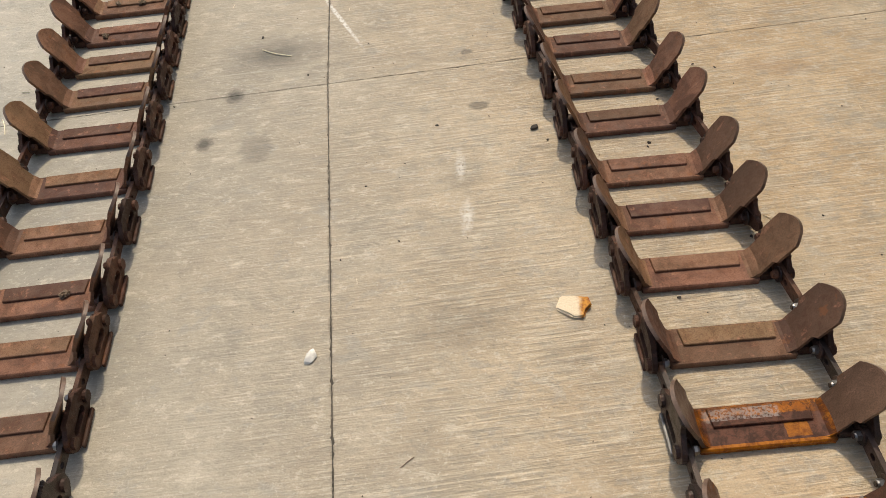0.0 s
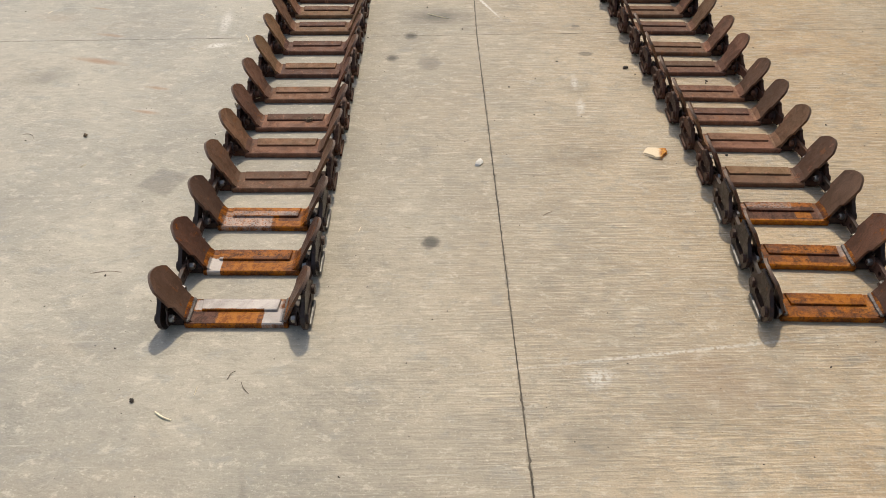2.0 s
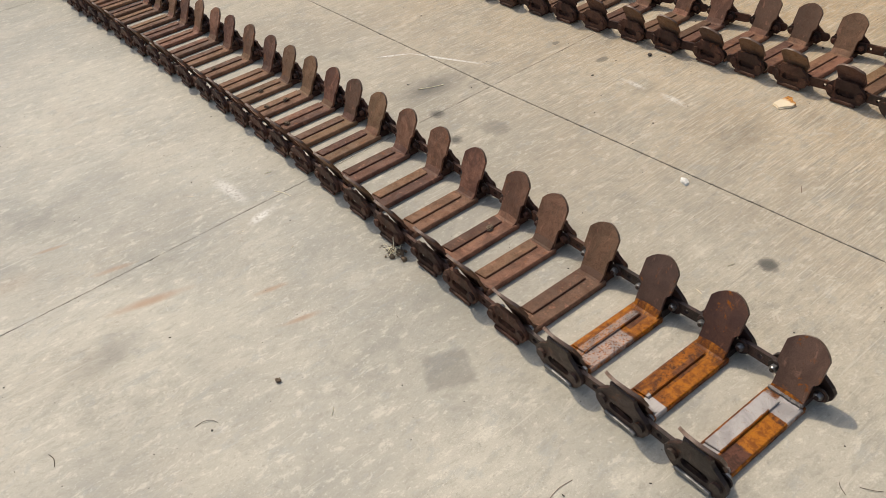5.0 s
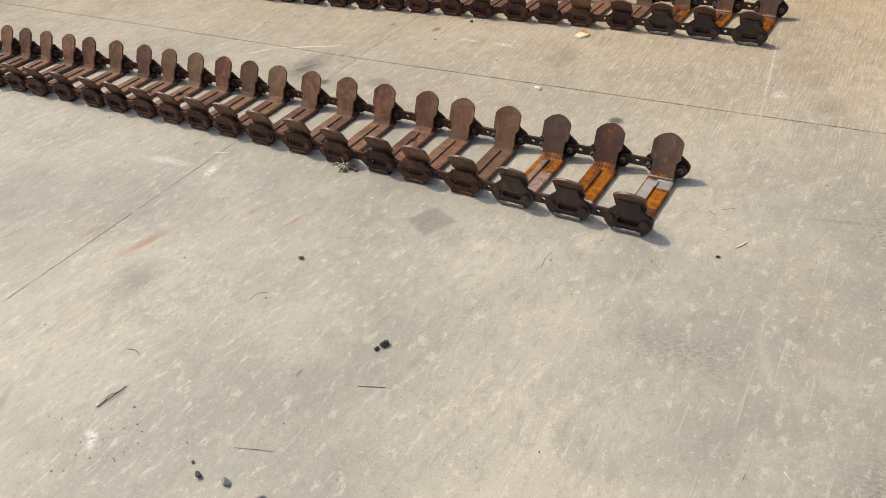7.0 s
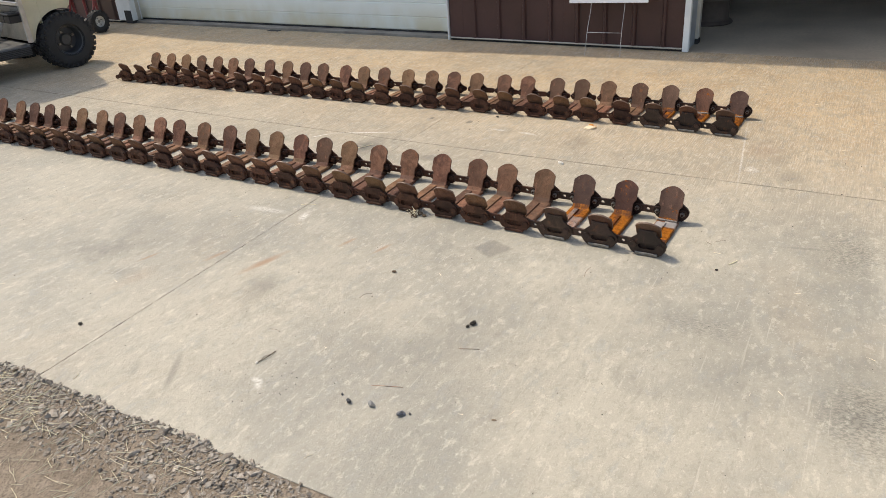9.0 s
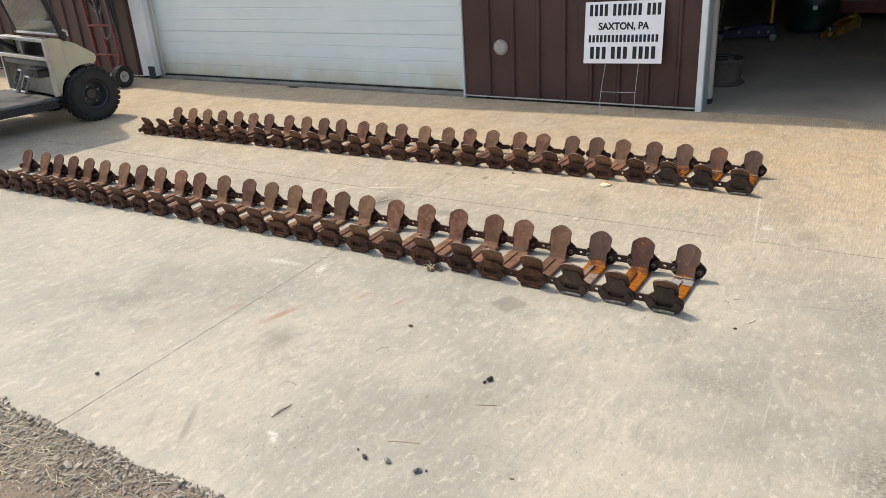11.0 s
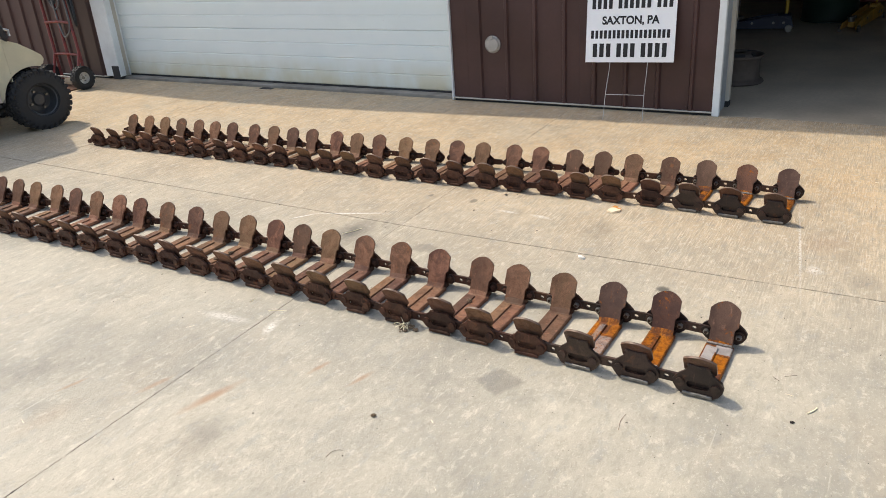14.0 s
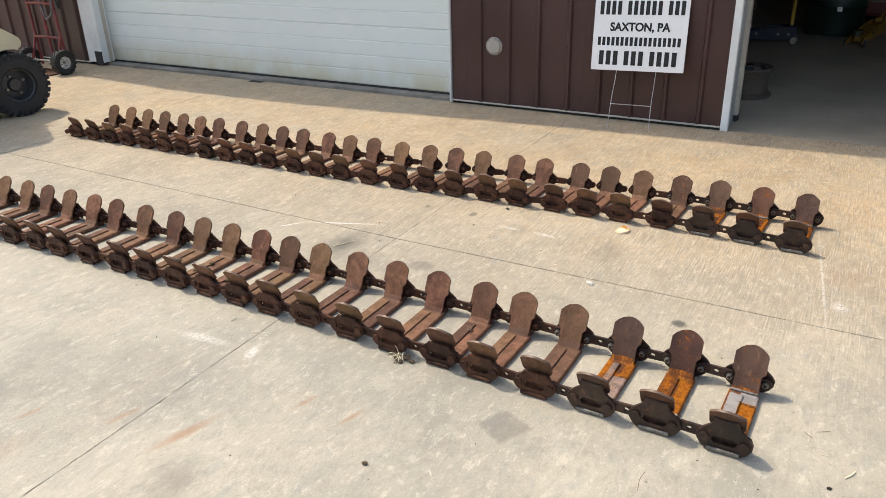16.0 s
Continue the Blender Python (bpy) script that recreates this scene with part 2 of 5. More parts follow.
CHALK = [(-1.365, 1.825, 0.055, 0.022, 0.3, 0.85), (-1.375, 2.05, 0.025, 0.13, 0.05, 0.6), (-0.150, 0.112, 0.045, 0.03, 0.2, 0.75), (0.04, 0.184, 0.50, 0.006, 0.117, 0.65),
         (0.0, 1.32, 0.016, 0.06, -0.15, 0.75), (0.005, 1.5, 0.013, 0.06, -0.1, 0.7), (-0.409, 2.455, 0.080, 0.006, -0.68, 1.5), (-0.288, 2.24, 0.19, 0.007, -1.208, 1.5),
         (-2.42, 1.17, 0.03, 0.014, 0.6, 0.75), (-2.405, 1.19, 0.012, 0.02, 0.2, 0.75)]

CONCRETE = concrete("weathered_concrete", 0.8, (1.03, 0.995, 0.915))
JOINT = plain("joint_dirt", (0.11, 0.095, 0.075), 0.95, 0, 0.5, 14)


def rust(name, dark, light, orange=0.0, bare=0.0, rough=0.72, shine=0.25, vary=0.7, bloomed=0.45):
    """Rusted plate: brown scale, with orange bloom and patches rubbed to bare steel."""
    n = Nodes(name)
    r = n.random()
    p0 = n.where("object")
    p = n.shifted(p0, r, 5.0)
    a, b, g = n.noise(p, 13, 6, 0.65, 0.6), n.noise(p, 38, 6, 0.7, 0.4), n.noise(p, 380, 3, 0.75)
    run = n.noise(n.shifted(n.scaled(p0, (55, 55, 7)), r, 9.0), 1.0, 5, 0.65)
    col = n.mix(n.ramp(a, 0.40, 0.60), dark, light)
    col = n.mix(n.math("MULTIPLY", r, vary), col, (0.24, 0.155, 0.075))
    other = n.math("FRACT", n.math("MULTIPLY", r, 7.3))
    col = n.mix(n.math("MULTIPLY", other, 0.75), col, tuple(x * y for x, y in zip(dark, (0.42, 0.5, 0.66))))
    col = n.mix(n.ramp(b, 0.50, 0.64, 0, 0.35), col, tuple(x * 0.6 for x in dark))
    col = n.mix(n.ramp(run, 0.58, 0.70, 0, 0.5), col, tuple(x * 1.5 for x in light))
    col = n.mix(n.ramp(g, 0.42, 0.66, 0, 0.5), col, tuple(x * 0.45 for x in dark))
    col = n.mix(n.ramp(n.noise(p, 22, 5, 0.65), 0.60, 0.68, 0, bloomed), col, (0.24, 0.085, 0.026))
    rr, metal = n.ramp(b, 0.35, 0.65, rough * 0.8, min(1, rough * 1.2)), 0.0
    if orange:
        f = n.ramp(n.math("ADD", b, n.math("MULTIPLY", a, 0.5)), 0.95 - 0.42 * orange, 1.05 - 0.42 * orange)
        bloom = n.mix(n.ramp(n.noise(p, 120, 5, 0.7), 0.38, 0.62), (0.37, 0.108, 0.005), (0.21, 0.056, 0.004))
        bloom = n.mix(n.ramp(n.noise(n.shifted(n.scaled(p0, (14, 70, 14)), r, 3.0), 1.0, 5, 0.65), 0.55, 0.66, 0, 0.75), bloom, (0.055, 0.022, 0.011))
        bloom = n.mix(n.ramp(n.noise(n.shifted(n.scaled(p0, (9, 26, 9)), r, 17.0), 1.0, 5, 0.7, 0.4), 0.48, 0.60, 0, 0.85), bloom, (0.105, 0.036, 0.014))
        bloom = n.mix(n.ramp(g, 0.50, 0.64, 0, 0.35), bloom, (0.07, 0.027, 0.010))
        col = n.mix(f, col, bloom)
    if bare:
        f = n.ramp(n.noise(n.shifted(p, r, 11), 10, 5, 0.6, 0.3), 0.70 - 0.25 * bare, 0.72 - 0.25 * bare)
        f = n.math("MULTIPLY", f, n.ramp(g, 0.36, 0.50))
        col = n.mix(f, col, n.mix(n.ramp(b, 0.4, 0.6), (0.30, 0.28, 0.26), (0.15, 0.13, 0.115)))
        metal = n.math("MULTIPLY", f, 0.6)
        rr = n.ramp(f, 0, 1, rough, 0.48)
    n.b.inputs["Specular IOR Level"].default_value = shine
    n.bump(n.math("ADD", n.math("MULTIPLY", g, 0.6), b), 0.45, 0.0016)
    return n.done(col, rr, metal)


def worn_shoe(name, dark, orange, bare, speckle):
    """Rusted bar with orange bloom, and ragged patches of dark scale and bare steel: (x, y, half width, half depth, amount)."""
    n = Nodes(name)
    p = n.where("object")
    flat = n.scaled(p, (1, 1, 0))
    sep = n.add("SeparateXYZ")
    n.put(p, sep.inputs[0])
    a, b, g = n.noise(p, 16, 6, 0.65, 0.6), n.noise(p, 55, 6, 0.7, 0.5), n.noise(p, 420, 3, 0.75)
    run = n.noise(n.scaled(p, (16, 60, 16), 0.1), 1.0, 6, 0.7, 0.6)

    def patch(x, y, hx, hy, amount, rag=0.5):
        dx = n.math("MULTIPLY", n.math("ABSOLUTE", n.math("SUBTRACT", sep.outputs[0], x)), 1 / hx)
        dy = n.math("MULTIPLY", n.math("ABSOLUTE", n.math("SUBTRACT", sep.outputs[1], y)), 1 / hy)
        d = n.math("ADD", n.math("MAXIMUM", dx, dy), n.math("MULTIPLY", n.math("SUBTRACT", n.noise(flat, 45, 7, 0.72, 0.4), 0.5), rag))
        return n.ramp(d, 0.94, 1.06, amount, 0.0)

    col = n.mix(n.ramp(a, 0.36, 0.62), (0.30, 0.090, 0.004), (0.125, 0.036, 0.005))
    col = n.mix(n.ramp(run, 0.48, 0.66, 0, 0.6), col, (0.44, 0.155, 0.010))
    col = n.mix(n.ramp(b, 0.50, 0.62, 0, 0.85), col, (0.070, 0.025, 0.011))
    col = n.mix(n.ramp(n.noise(p, 150, 5, 0.72), 0.50, 0.62, 0, 0.7), col, (0.045, 0.018, 0.008))
    for q in dark:
        col = n.mix(patch(*q), col, n.mix(n.ramp(b, 0.4, 0.6), (0.105, 0.040, 0.023), (0.048, 0.020, 0.013)))
    for q in orange:
        col = n.mix(patch(*q), col, n.mix(n.ramp(b, 0.40, 0.62), (0.38, 0.130, 0.006), (0.20, 0.058, 0.006)))
    clean = None
    for q in bare:
        f = patch(*q, 0.42)
        clean = f if clean is None else n.math("MAXIMUM", clean, f)
    metal, rough = 0.0, n.ramp(b, 0.35, 0.65, 0.32, 0.55)
    if clean is not None:
        clean = n.math("MULTIPLY", clean, n.ramp(n.noise(p, 190, 4, 0.7), 0.40 + 0.14 * speckle, 0.32 + 0.14 * speckle, 1.0, 1.0 - 0.9 * min(1, speckle + 0.35)))
        col = n.mix(clean, col, n.mix(n.ramp(a, 0.4, 0.6), (0.40, 0.375, 0.36), (0.29, 0.27, 0.262)))
        metal = n.math("MULTIPLY", clean, 0.45)
        rough = n.mix(clean, rough, n.ramp(b, 0.3, 0.7, 0.50, 0.62))
    n.b.inputs["Specular IOR Level"].default_value = 0.16
    n.bump(n.math("ADD", n.math("MULTIPLY", g, 0.7), b), 0.6, 0.0018)
    return n.done(col, rough, metal)


RUST = rust("old_rust", (0.136, 0.061, 0.040), (0.282, 0.132, 0.081))
RUST_DARK = rust("dark_rust", (0.050, 0.020, 0.013), (0.125, 0.052, 0.032), rough=0.62, vary=0.14, bloomed=0.3)
# the end pads, rubbed in different places
SHOE_A0 = worn_shoe("orange_rust_and_bare_steel", [(-0.075, -0.022, 0.045, 0.020, 1.0)], [(0.0, -0.022, 0.05, 0.02, 0.9)],
                    [(0.088, -0.018, 0.026, 0.026, 1.0), (-0.005, 0.020, 0.105, 0.017, 1.0)], 0.05)
SHOE_A1 = worn_shoe("orange_rust_rubbed_at_a_corner", [(0.03, 0.0, 0.03, 0.012, 0.6)], [(0.02, -0.026, 0.07, 0.016, 0.8)], [(-0.098, -0.022, 0.017, 0.028, 1.0)], 0.05)
SHOE_A2 = worn_shoe("orange_rust_over_pitted_steel", [(0.07, -0.006, 0.03, 0.02, 0.8)], [(0.0, 0.038, 0.12, 0.010, 0.9), (0.075, -0.03, 0.04, 0.014, 0.7)],
                    [(-0.045, -0.022, 0.068, 0.022, 0.6), (-0.01, 0.012, 0.10, 0.009, 0.45)], 0.6)
SHOE_B0 = worn_shoe("bright_orange_rust", [(-0.03, -0.01, 0.05, 0.012, 0.5)], [(0.03, 0.02, 0.08, 0.02, 0.7)], [], 0.0)
SHOE_B1 = worn_shoe("orange_rust_with_dark_scale", [(0.055, -0.012, 0.045, 0.014, 0.9), (-0.085, 0.0, 0.025, 0.03, 0.5)], [(0.02, -0.038, 0.1, 0.008, 0.8)], [(0.107, 0.02, 0.010, 0.022, 0.5)], 0.3)
SHOE_B2 = worn_shoe("dark_scale_edged_with_orange_rust", [(0.0, -0.010, 0.115, 0.026, 1.0)], [(0.06, -0.016, 0.022, 0.014, 0.8), (0.0, -0.041, 0.12, 0.006, 0.9)],
                    [(-0.035, 0.022, 0.07, 0.012, 0.45)], 0.85)
GUARD_FRESH = rust("purplish_rust", (0.122, 0.064, 0.042), (0.208, 0.114, 0.075), 0.17, 0.0, 0.44, vary=0.25)
GUARD_BLOOM = rust("purplish_rust_with_orange_bloom", (0.100, 0.045, 0.030), (0.17, 0.075, 0.045), 0.25, 0.0, 0.5, vary=0.1)
SOOTY = rust("blackened_steel", (0.026, 0.014, 0.011), (0.080, 0.041, 0.031), rough=0.45, shine=0.4, vary=0.1, bloomed=0.25)
STEEL = plain("worn_steel", (0.25, 0.245, 0.235), 0.45, 0.65, 0.45, 30, 0.3, 300)
BOLT = plain("bolt_steel", (0.26, 0.255, 0.245), 0.32, 0.85, 0.3, 40, 0.1, 300)
BROWN_METAL = plain("brown_wall_steel", (0.070, 0.034, 0.031), 0.42, 0.0, 0.22, 1.6, 0.05, 60)
WHITE_TRIM = plain("white_trim", (0.78, 0.82, 0.83), 0.5, 0.0, 0.10, 3, 0.05, 50)
CREAM_TRIM = plain("cream_trim", (0.52, 0.50, 0.43), 0.5, 0.0, 0.15, 3, 0.05, 50)
RUBBER = plain("rubber", (0.030, 0.031, 0.033), 0.75, 0.0, 0.4, 12, 0.3, 120)
BLACK = plain("black_plastic", (0.025, 0.025, 0.027), 0.5, 0.0, 0.3, 8, 0.1)
# the interior's shade is put into this near-black lining colour
INSIDE = plain("shade_lining", (0.05, 0.047, 0.042), 0.8, 0.0, 0.3, 2)
CREAM = plain("cream_gelcoat", (0.68, 0.63, 0.45), 0.35, 0.0, 0.1, 4, 0.03)
ALUMINIUM = plain("aluminium", (0.62, 0.63, 0.64), 0.35, 0.9, 0.15, 20, 0.1, 200)
GREY_MAT = plain("grey_floor_mat", (0.085, 0.088, 0.092), 0.7, 0.0, 0.2, 8, 0.2)
RED_PAINT = plain("worn_red_paint", (0.19, 0.026, 0.018), 0.5, 0.0, 0.4, 18, 0.1)
PAPER_WHITE = plain("white_sheet", (0.93, 0.94, 0.95), 0.45, 0.0, 0.04, 3, 0.02)
INK = plain("black_ink", (0.015, 0.015, 0.016), 0.6, 0.0, 0.1)
ROOFING = plain("roof_steel", (0.20, 0.19, 0.18), 0.5, 0.3, 0.2, 2)


# ---- mesh helpers ----
def part(name, bm, material, parent=None, label=""):
    """Links a bmesh as one mesh object under a thing or a part."""
    me = bpy.data.meshes.new(name)
    bm.to_mesh(me)
    bm.free()
    me.materials.append(material)
    return part_of(name, me, parent, label)


def part_of(name, me, parent=None, label="", m=None):
    ob = new(name, me)
    ob.parent = parent
    if m is not None:
        ob.matrix_basis = m
    return tagged(ob, label)


def thing(name, label, category, m=None, group="", kind=""):
    ob = new(name)
    ob.empty_display_size = 0.1
    if m is not None:
        ob.matrix_basis = m
    return tagged(ob, label, category, group, kind)


def smooth(ob, angle=40):
    for f in ob.data.polygons:
        f.use_smooth = True
    ob.data.set_sharp_from_angle(angle=radians(angle))
    return ob


def block(bm, lo, hi, bevel=0.0, m=None, seg=1):
    """A box from corner to corner, its edges rounded."""
    lo, hi = Vector(lo), Vector(hi)
    mat = Matrix.Translation((lo + hi) / 2) @ Matrix.Diagonal((*(hi - lo), 1))
    vs = bmesh.ops.create_cube(bm, size=1, matrix=mat)["verts"]
    if bevel:
        es = list({e for v in vs for e in v.link_edges})
        out = bmesh.ops.bevel(bm, geom=es, offset=bevel, segments=seg, affect="EDGES", profile=0.5)
        vs = list({v for f in out["faces"] for v in f.verts} | {v for v in vs if v.is_valid})
    if m is not None:
        bmesh.ops.transform(bm, matrix=m, verts=vs)
    return bm


def rod(bm, a, b, r, n=10, r2=None):
    """A closed round bar from a to b."""
    a, b = Vector(a), Vector(b)
    q = (b - a).to_track_quat("Z", "Y").to_matrix().to_4x4()
    bmesh.ops.create_cone(bm, cap_ends=True, segments=n, radius1=r, radius2=r if r2 is None else r2, depth=(b - a).length,
                          matrix=Matrix.Translation((a + b) / 2) @ q)
    return bm


def tube(bm, points, r, n=8):
    """A round bar along a bent line."""
    pts = [Vector(p) for p in points]
    rings = []
    for i, p in enumerate(pts):
        d = (pts[min(i + 1, len(pts) - 1)] - pts[max(i - 1, 0)]).normalized()
        q = d.to_track_quat("Z", "Y")
        rings.append([bm.verts.new(p + q @ Vector((r * math.cos(k * math.tau / n), r * math.sin(k * math.tau / n), 0))) for k in range(n)])
    for a, b in zip(rings, rings[1:]):
        for k in range(n):
            bm.faces.new((a[k], a[(k + 1) % n], b[(k + 1) % n], b[k]))
    bm.faces.new(rings[0][::-1]), bm.faces.new(rings[-1])
    return bm


def bend(points, steps=6):
    """A smooth line through the points."""
    p = [Vector(q) for q in points]
    p = [2 * p[0] - p[1]] + p + [2 * p[-1] - p[-2]]
    out = []
    for i in range(1, len(p) - 2):
        for k in range(steps):
            t = k / steps
            a, b, c, d = p[i - 1:i + 3]
            out.append(0.5 * (2 * b + (c - a) * t + (2 * a - 5 * b + 4 * c - d) * t * t + (3 * b - a - 3 * c + d) * t ** 3))
    return out + [p[-2]]


def prism(bm, outline, lo, hi, axis="y"):
    """An outline in two axes, drawn out along the third from lo to hi."""
    def at(a, b, c):
        return {"x": (c, a, b), "y": (a, c, b), "z": (a, b, c)}[axis]
    one = [bm.verts.new(at(a, b, lo)) for a, b in outline]
    two = [bm.verts.new(at(a, b, hi)) for a, b in outline]
    n = len(one)
    bm.faces.new(one), bm.faces.new(two[::-1])
    for k in range(n):
        bm.faces.new((one[k], two[k], two[(k + 1) % n], one[(k + 1) % n]))
    bmesh.ops.recalc_face_normals(bm, faces=bm.faces)
    return bm


def lathe(bm, profile, n=32, m=None, closed=False, caps=(True, True)):
    """A profile of (radius, height) turned round z."""
    rings = [[bm.verts.new((r * math.cos(k * math.tau / n), r * math.sin(k * math.tau / n), z)) for k in range(n)] for r, z in profile]
    pairs = list(zip(rings, rings[1:])) + ([(rings[-1], rings[0])] if closed else [])
    for a, b in pairs:
        for k in range(n):
            bm.faces.new((a[k], a[(k + 1) % n], b[(k + 1) % n], b[k]))
    if not closed:
        if caps[0]:
            bm.faces.new(rings[0][::-1])
        if caps[1]:
            bm.faces.new(rings[-1])
    bmesh.ops.recalc_face_normals(bm, faces=bm.faces)
    if m is not None:
        bmesh.ops.transform(bm, matrix=m, verts=[v for ring in rings for v in ring])
    return bm


def holed(bm, outline, hole, lo, hi, centre):
    """A plate in y and z with a hole, from x = lo to hi."""
    cy, cz = centre

    def reach(loop, a):
        d = (math.cos(a), math.sin(a))
        best = 0
        for (y0, z0), (y1, z1) in zip(loop, loop[1:] + loop[:1]):
            ey, ez = y1 - y0, z1 - z0
            det = ey * d[1] - ez * d[0]
            if abs(det) < 1e-12:
                continue
            s = (ey * (z0 - cz) - ez * (y0 - cy)) / det * 1.0
            t = (d[0] * (z0 - cz) - d[1] * (y0 - cy)) / det
            if -1e-6 <= t <= 1 + 1e-6 and s > best:
                best = s
        return cy + d[0] * best, cz + d[1] * best

    angles = sorted({round(math.atan2(z - cz, y - cy), 4) for y, z in outline + hole})
    o, i = [reach(outline, a) for a in angles], [reach(hole, a) for a in angles]
    v = [[bm.verts.new((x, y, z)) for y, z in loop] for x in (lo, hi) for loop in (o, i)]
    n = len(angles)
    for k in range(n):
        j = (k + 1) % n
        for a, b, c, d in ((v[0], v[0], v[1], v[1]), (v[2], v[2], v[3], v[3]), (v[0], v[0], v[2], v[2]), (v[1], v[1], v[3], v[3])):
            bm.faces.new((a[k], b[j], c[j], d[k]))
    bmesh.ops.recalc_face_normals(bm, faces=bm.faces)
    return bm


def stadium(cy, cz, half, r, n=6):
    out = [(cy + half + r * math.cos(a), cz + r * math.sin(a)) for a in [(-0.5 + k / n) * math.pi for k in range(n + 1)]]
    return out + [(cy - half + r * math.cos(a), cz + r * math.sin(a)) for a in [(0.5 + k / n) * math.pi for k in range(n + 1)]]


# ---- ground and slab ----
WALL, DOOR, EDGE = 2.09, 2.22, -2.70


def joint_x(y):
    """The long sawn joint, which turns a little where a new pour begins."""
    return -0.331 + 0.0205 * max(0.0, y - 1.92)


def joint_y(x, y):
    """A cross joint, slightly askew to the tracks."""
    return y + 0.0195 * x


def verge_z(x, y):
    """The lie of the dirt beside the slab."""
    far = max(0, EDGE - x)
    lumps = noise.noise(Vector((x * 3, y * 3, 0))) * 0.6 + noise.noise(Vector((x * 9, y * 9, 5))) * 0.4
    out = max(0, far - 1.2) / 0.9 + max(0, -3.6 - y) + max(0, y - 8.0)
    return -0.003 - 0.028 * min(1, far / 0.45) + 0.016 * lumps * min(1, far / 0.3) - 0.05 * min(1, out)


def dirt():
    n = Nodes("packed_dirt")
    p = n.where()
    a, b, g = n.noise(p, 2.2, 6), n.noise(p, 28, 5, 0.65), n.noise(p, 160, 3, 0.7)
    col = n.mix(n.ramp(a, 0.38, 0.62), (0.175, 0.138, 0.100), (0.27, 0.218, 0.163))
    col = n.mix(n.ramp(b, 0.4, 0.7, 0, 0.6), col, (0.36, 0.30, 0.235))
    col = n.mix(n.ramp(g, 0.45, 0.65, 0, 0.65), col, (0.07, 0.055, 0.038))
    n.bump(n.math("ADD", b, n.math("MULTIPLY", g, 0.5)), 0.8, 0.012)
    return n.done(col, 0.95)


def make_ground():
    bm = bmesh.new()
    bmesh.ops.create_grid(bm, x_segments=2, y_segments=2, size=300)
    bmesh.ops.translate(bm, verts=bm.verts, vec=(0, 0, -0.06))
    tagged(part("ground", bm, DIRT), "packed brown dirt round the concrete yard", "ground", kind="structure")
    # a strip of uneven dirt along the slab's edge
    bm = bmesh.new()
    xs = [EDGE + 0.05 - 0.05 * i for i in range(45)]
    ys = [-5.0 + 0.06 * j for j in range(240)]
    grid = []
    for x in xs:
        row = []
        for y in ys:
            z = verge_z(x, y)
            row.append(bm.verts.new((x, y, z)))
        grid.append(row)
    for a, b in zip(grid, grid[1:]):
        for k in range(len(ys) - 1):
            bm.faces.new((a[k], a[k + 1], b[k + 1], b[k]))
    bmesh.ops.recalc_face_normals(bm, faces=bm.faces)
    smooth(tagged(part("dirt_verge", bm, DIRT), "rough dirt verge beside the concrete slab", "dirt", kind="structure"), 80)


DIRT = dirt()
make_ground()

slab = thing("pavement", "weathered concrete yard slab with sawn joints", "pavement", kind="structure")
base = bmesh.new()
block(base, (EDGE + 0.03, -16, -0.2), (2.12, 20, -0.0025))
part("joint_bed", base, JOINT, slab)
Y_LINES = [-8.0, -4.4, -1.15, 1.915, 4.94, 8.1, 11.4]


def panel(y0, y1, inner, material):
    """One pour of the slab, on the gravel side or on the building's."""
    g = 0.0017
    h0, h1 = (0.0030 if abs(v - 4.94) < 0.1 else 0.0006 for v in (y0, y1))
    lip = random.Random(round(y0 * 100) + inner)
    steps = max(2, int((y1 - y0) / (0.006 if -1.2 < y0 < 4 else 0.1)))
    ys = [y0 + h0 + (y1 - h1 - y0 - h0) * k / steps for k in range(steps + 1)]
    side, chip = (1 if inner else -1), 0.0
    line = []
    for y in ys:
        # the sawn lip is worn, and here and there a chip has broken out
        chip = chip * 0.35 + (lip.uniform(0.0008, 0.0032) if lip.random() < 0.07 else 0)
        line.append((joint_x(y) + side * (g + lip.uniform(-0.0007, 0.0007) + chip), y))
    far = 2.104 if inner else EDGE
    # the cross joints are nibbled in the same way
    ends = []
    for x0, x1, y, inward, sawn in ((line[-1][0], far, ys[-1], -1, y1), (far, line[0][0], ys[0], 1, y0)):
        row, chip = [(x0, y)], 0.0
        count = int(abs(x1 - x0) / 0.009) if abs(sawn - 1.915) < 0.1 else 0
        for k in range(1, count):
            chip = chip * 0.4 + (lip.uniform(0.001, 0.0034) if lip.random() < 0.08 else 0)
            row.append((x0 + (x1 - x0) * k / count, y + inward * (lip.uniform(-0.0004, 0.0007) + chip)))
        ends.append(row)
    cs = line[:-1] + ends[0] + [(far, ys[-1])] + ends[1]
    cs = [(x, joint_y(x, y)) for x, y in cs]
    bm = prism(bmesh.new(), cs, -0.12, 0.0, "z")
    part("concrete_panel", bm, material, slab)


for y0, y1 in zip(Y_LINES, Y_LINES[1:]):
    panel(y0, y1, False, CONCRETE)
    panel(y0, y1, True, CONCRETE)
sill = bmesh.new()
block(sill, (2.115, -8, -0.12), (11.9, 12.4, -0.001), 0.003)
FLOOR_IN = plain("shop_floor_concrete", (0.47, 0.40, 0.30), 0.6, 0.0, 0.3, 1.2, 0.2, 40)
tagged(part("floor", sill, FLOOR_IN), "grey smooth concrete floor inside the shop", "floor", kind="structure")


# ---- the building ----
TOP = 2.95


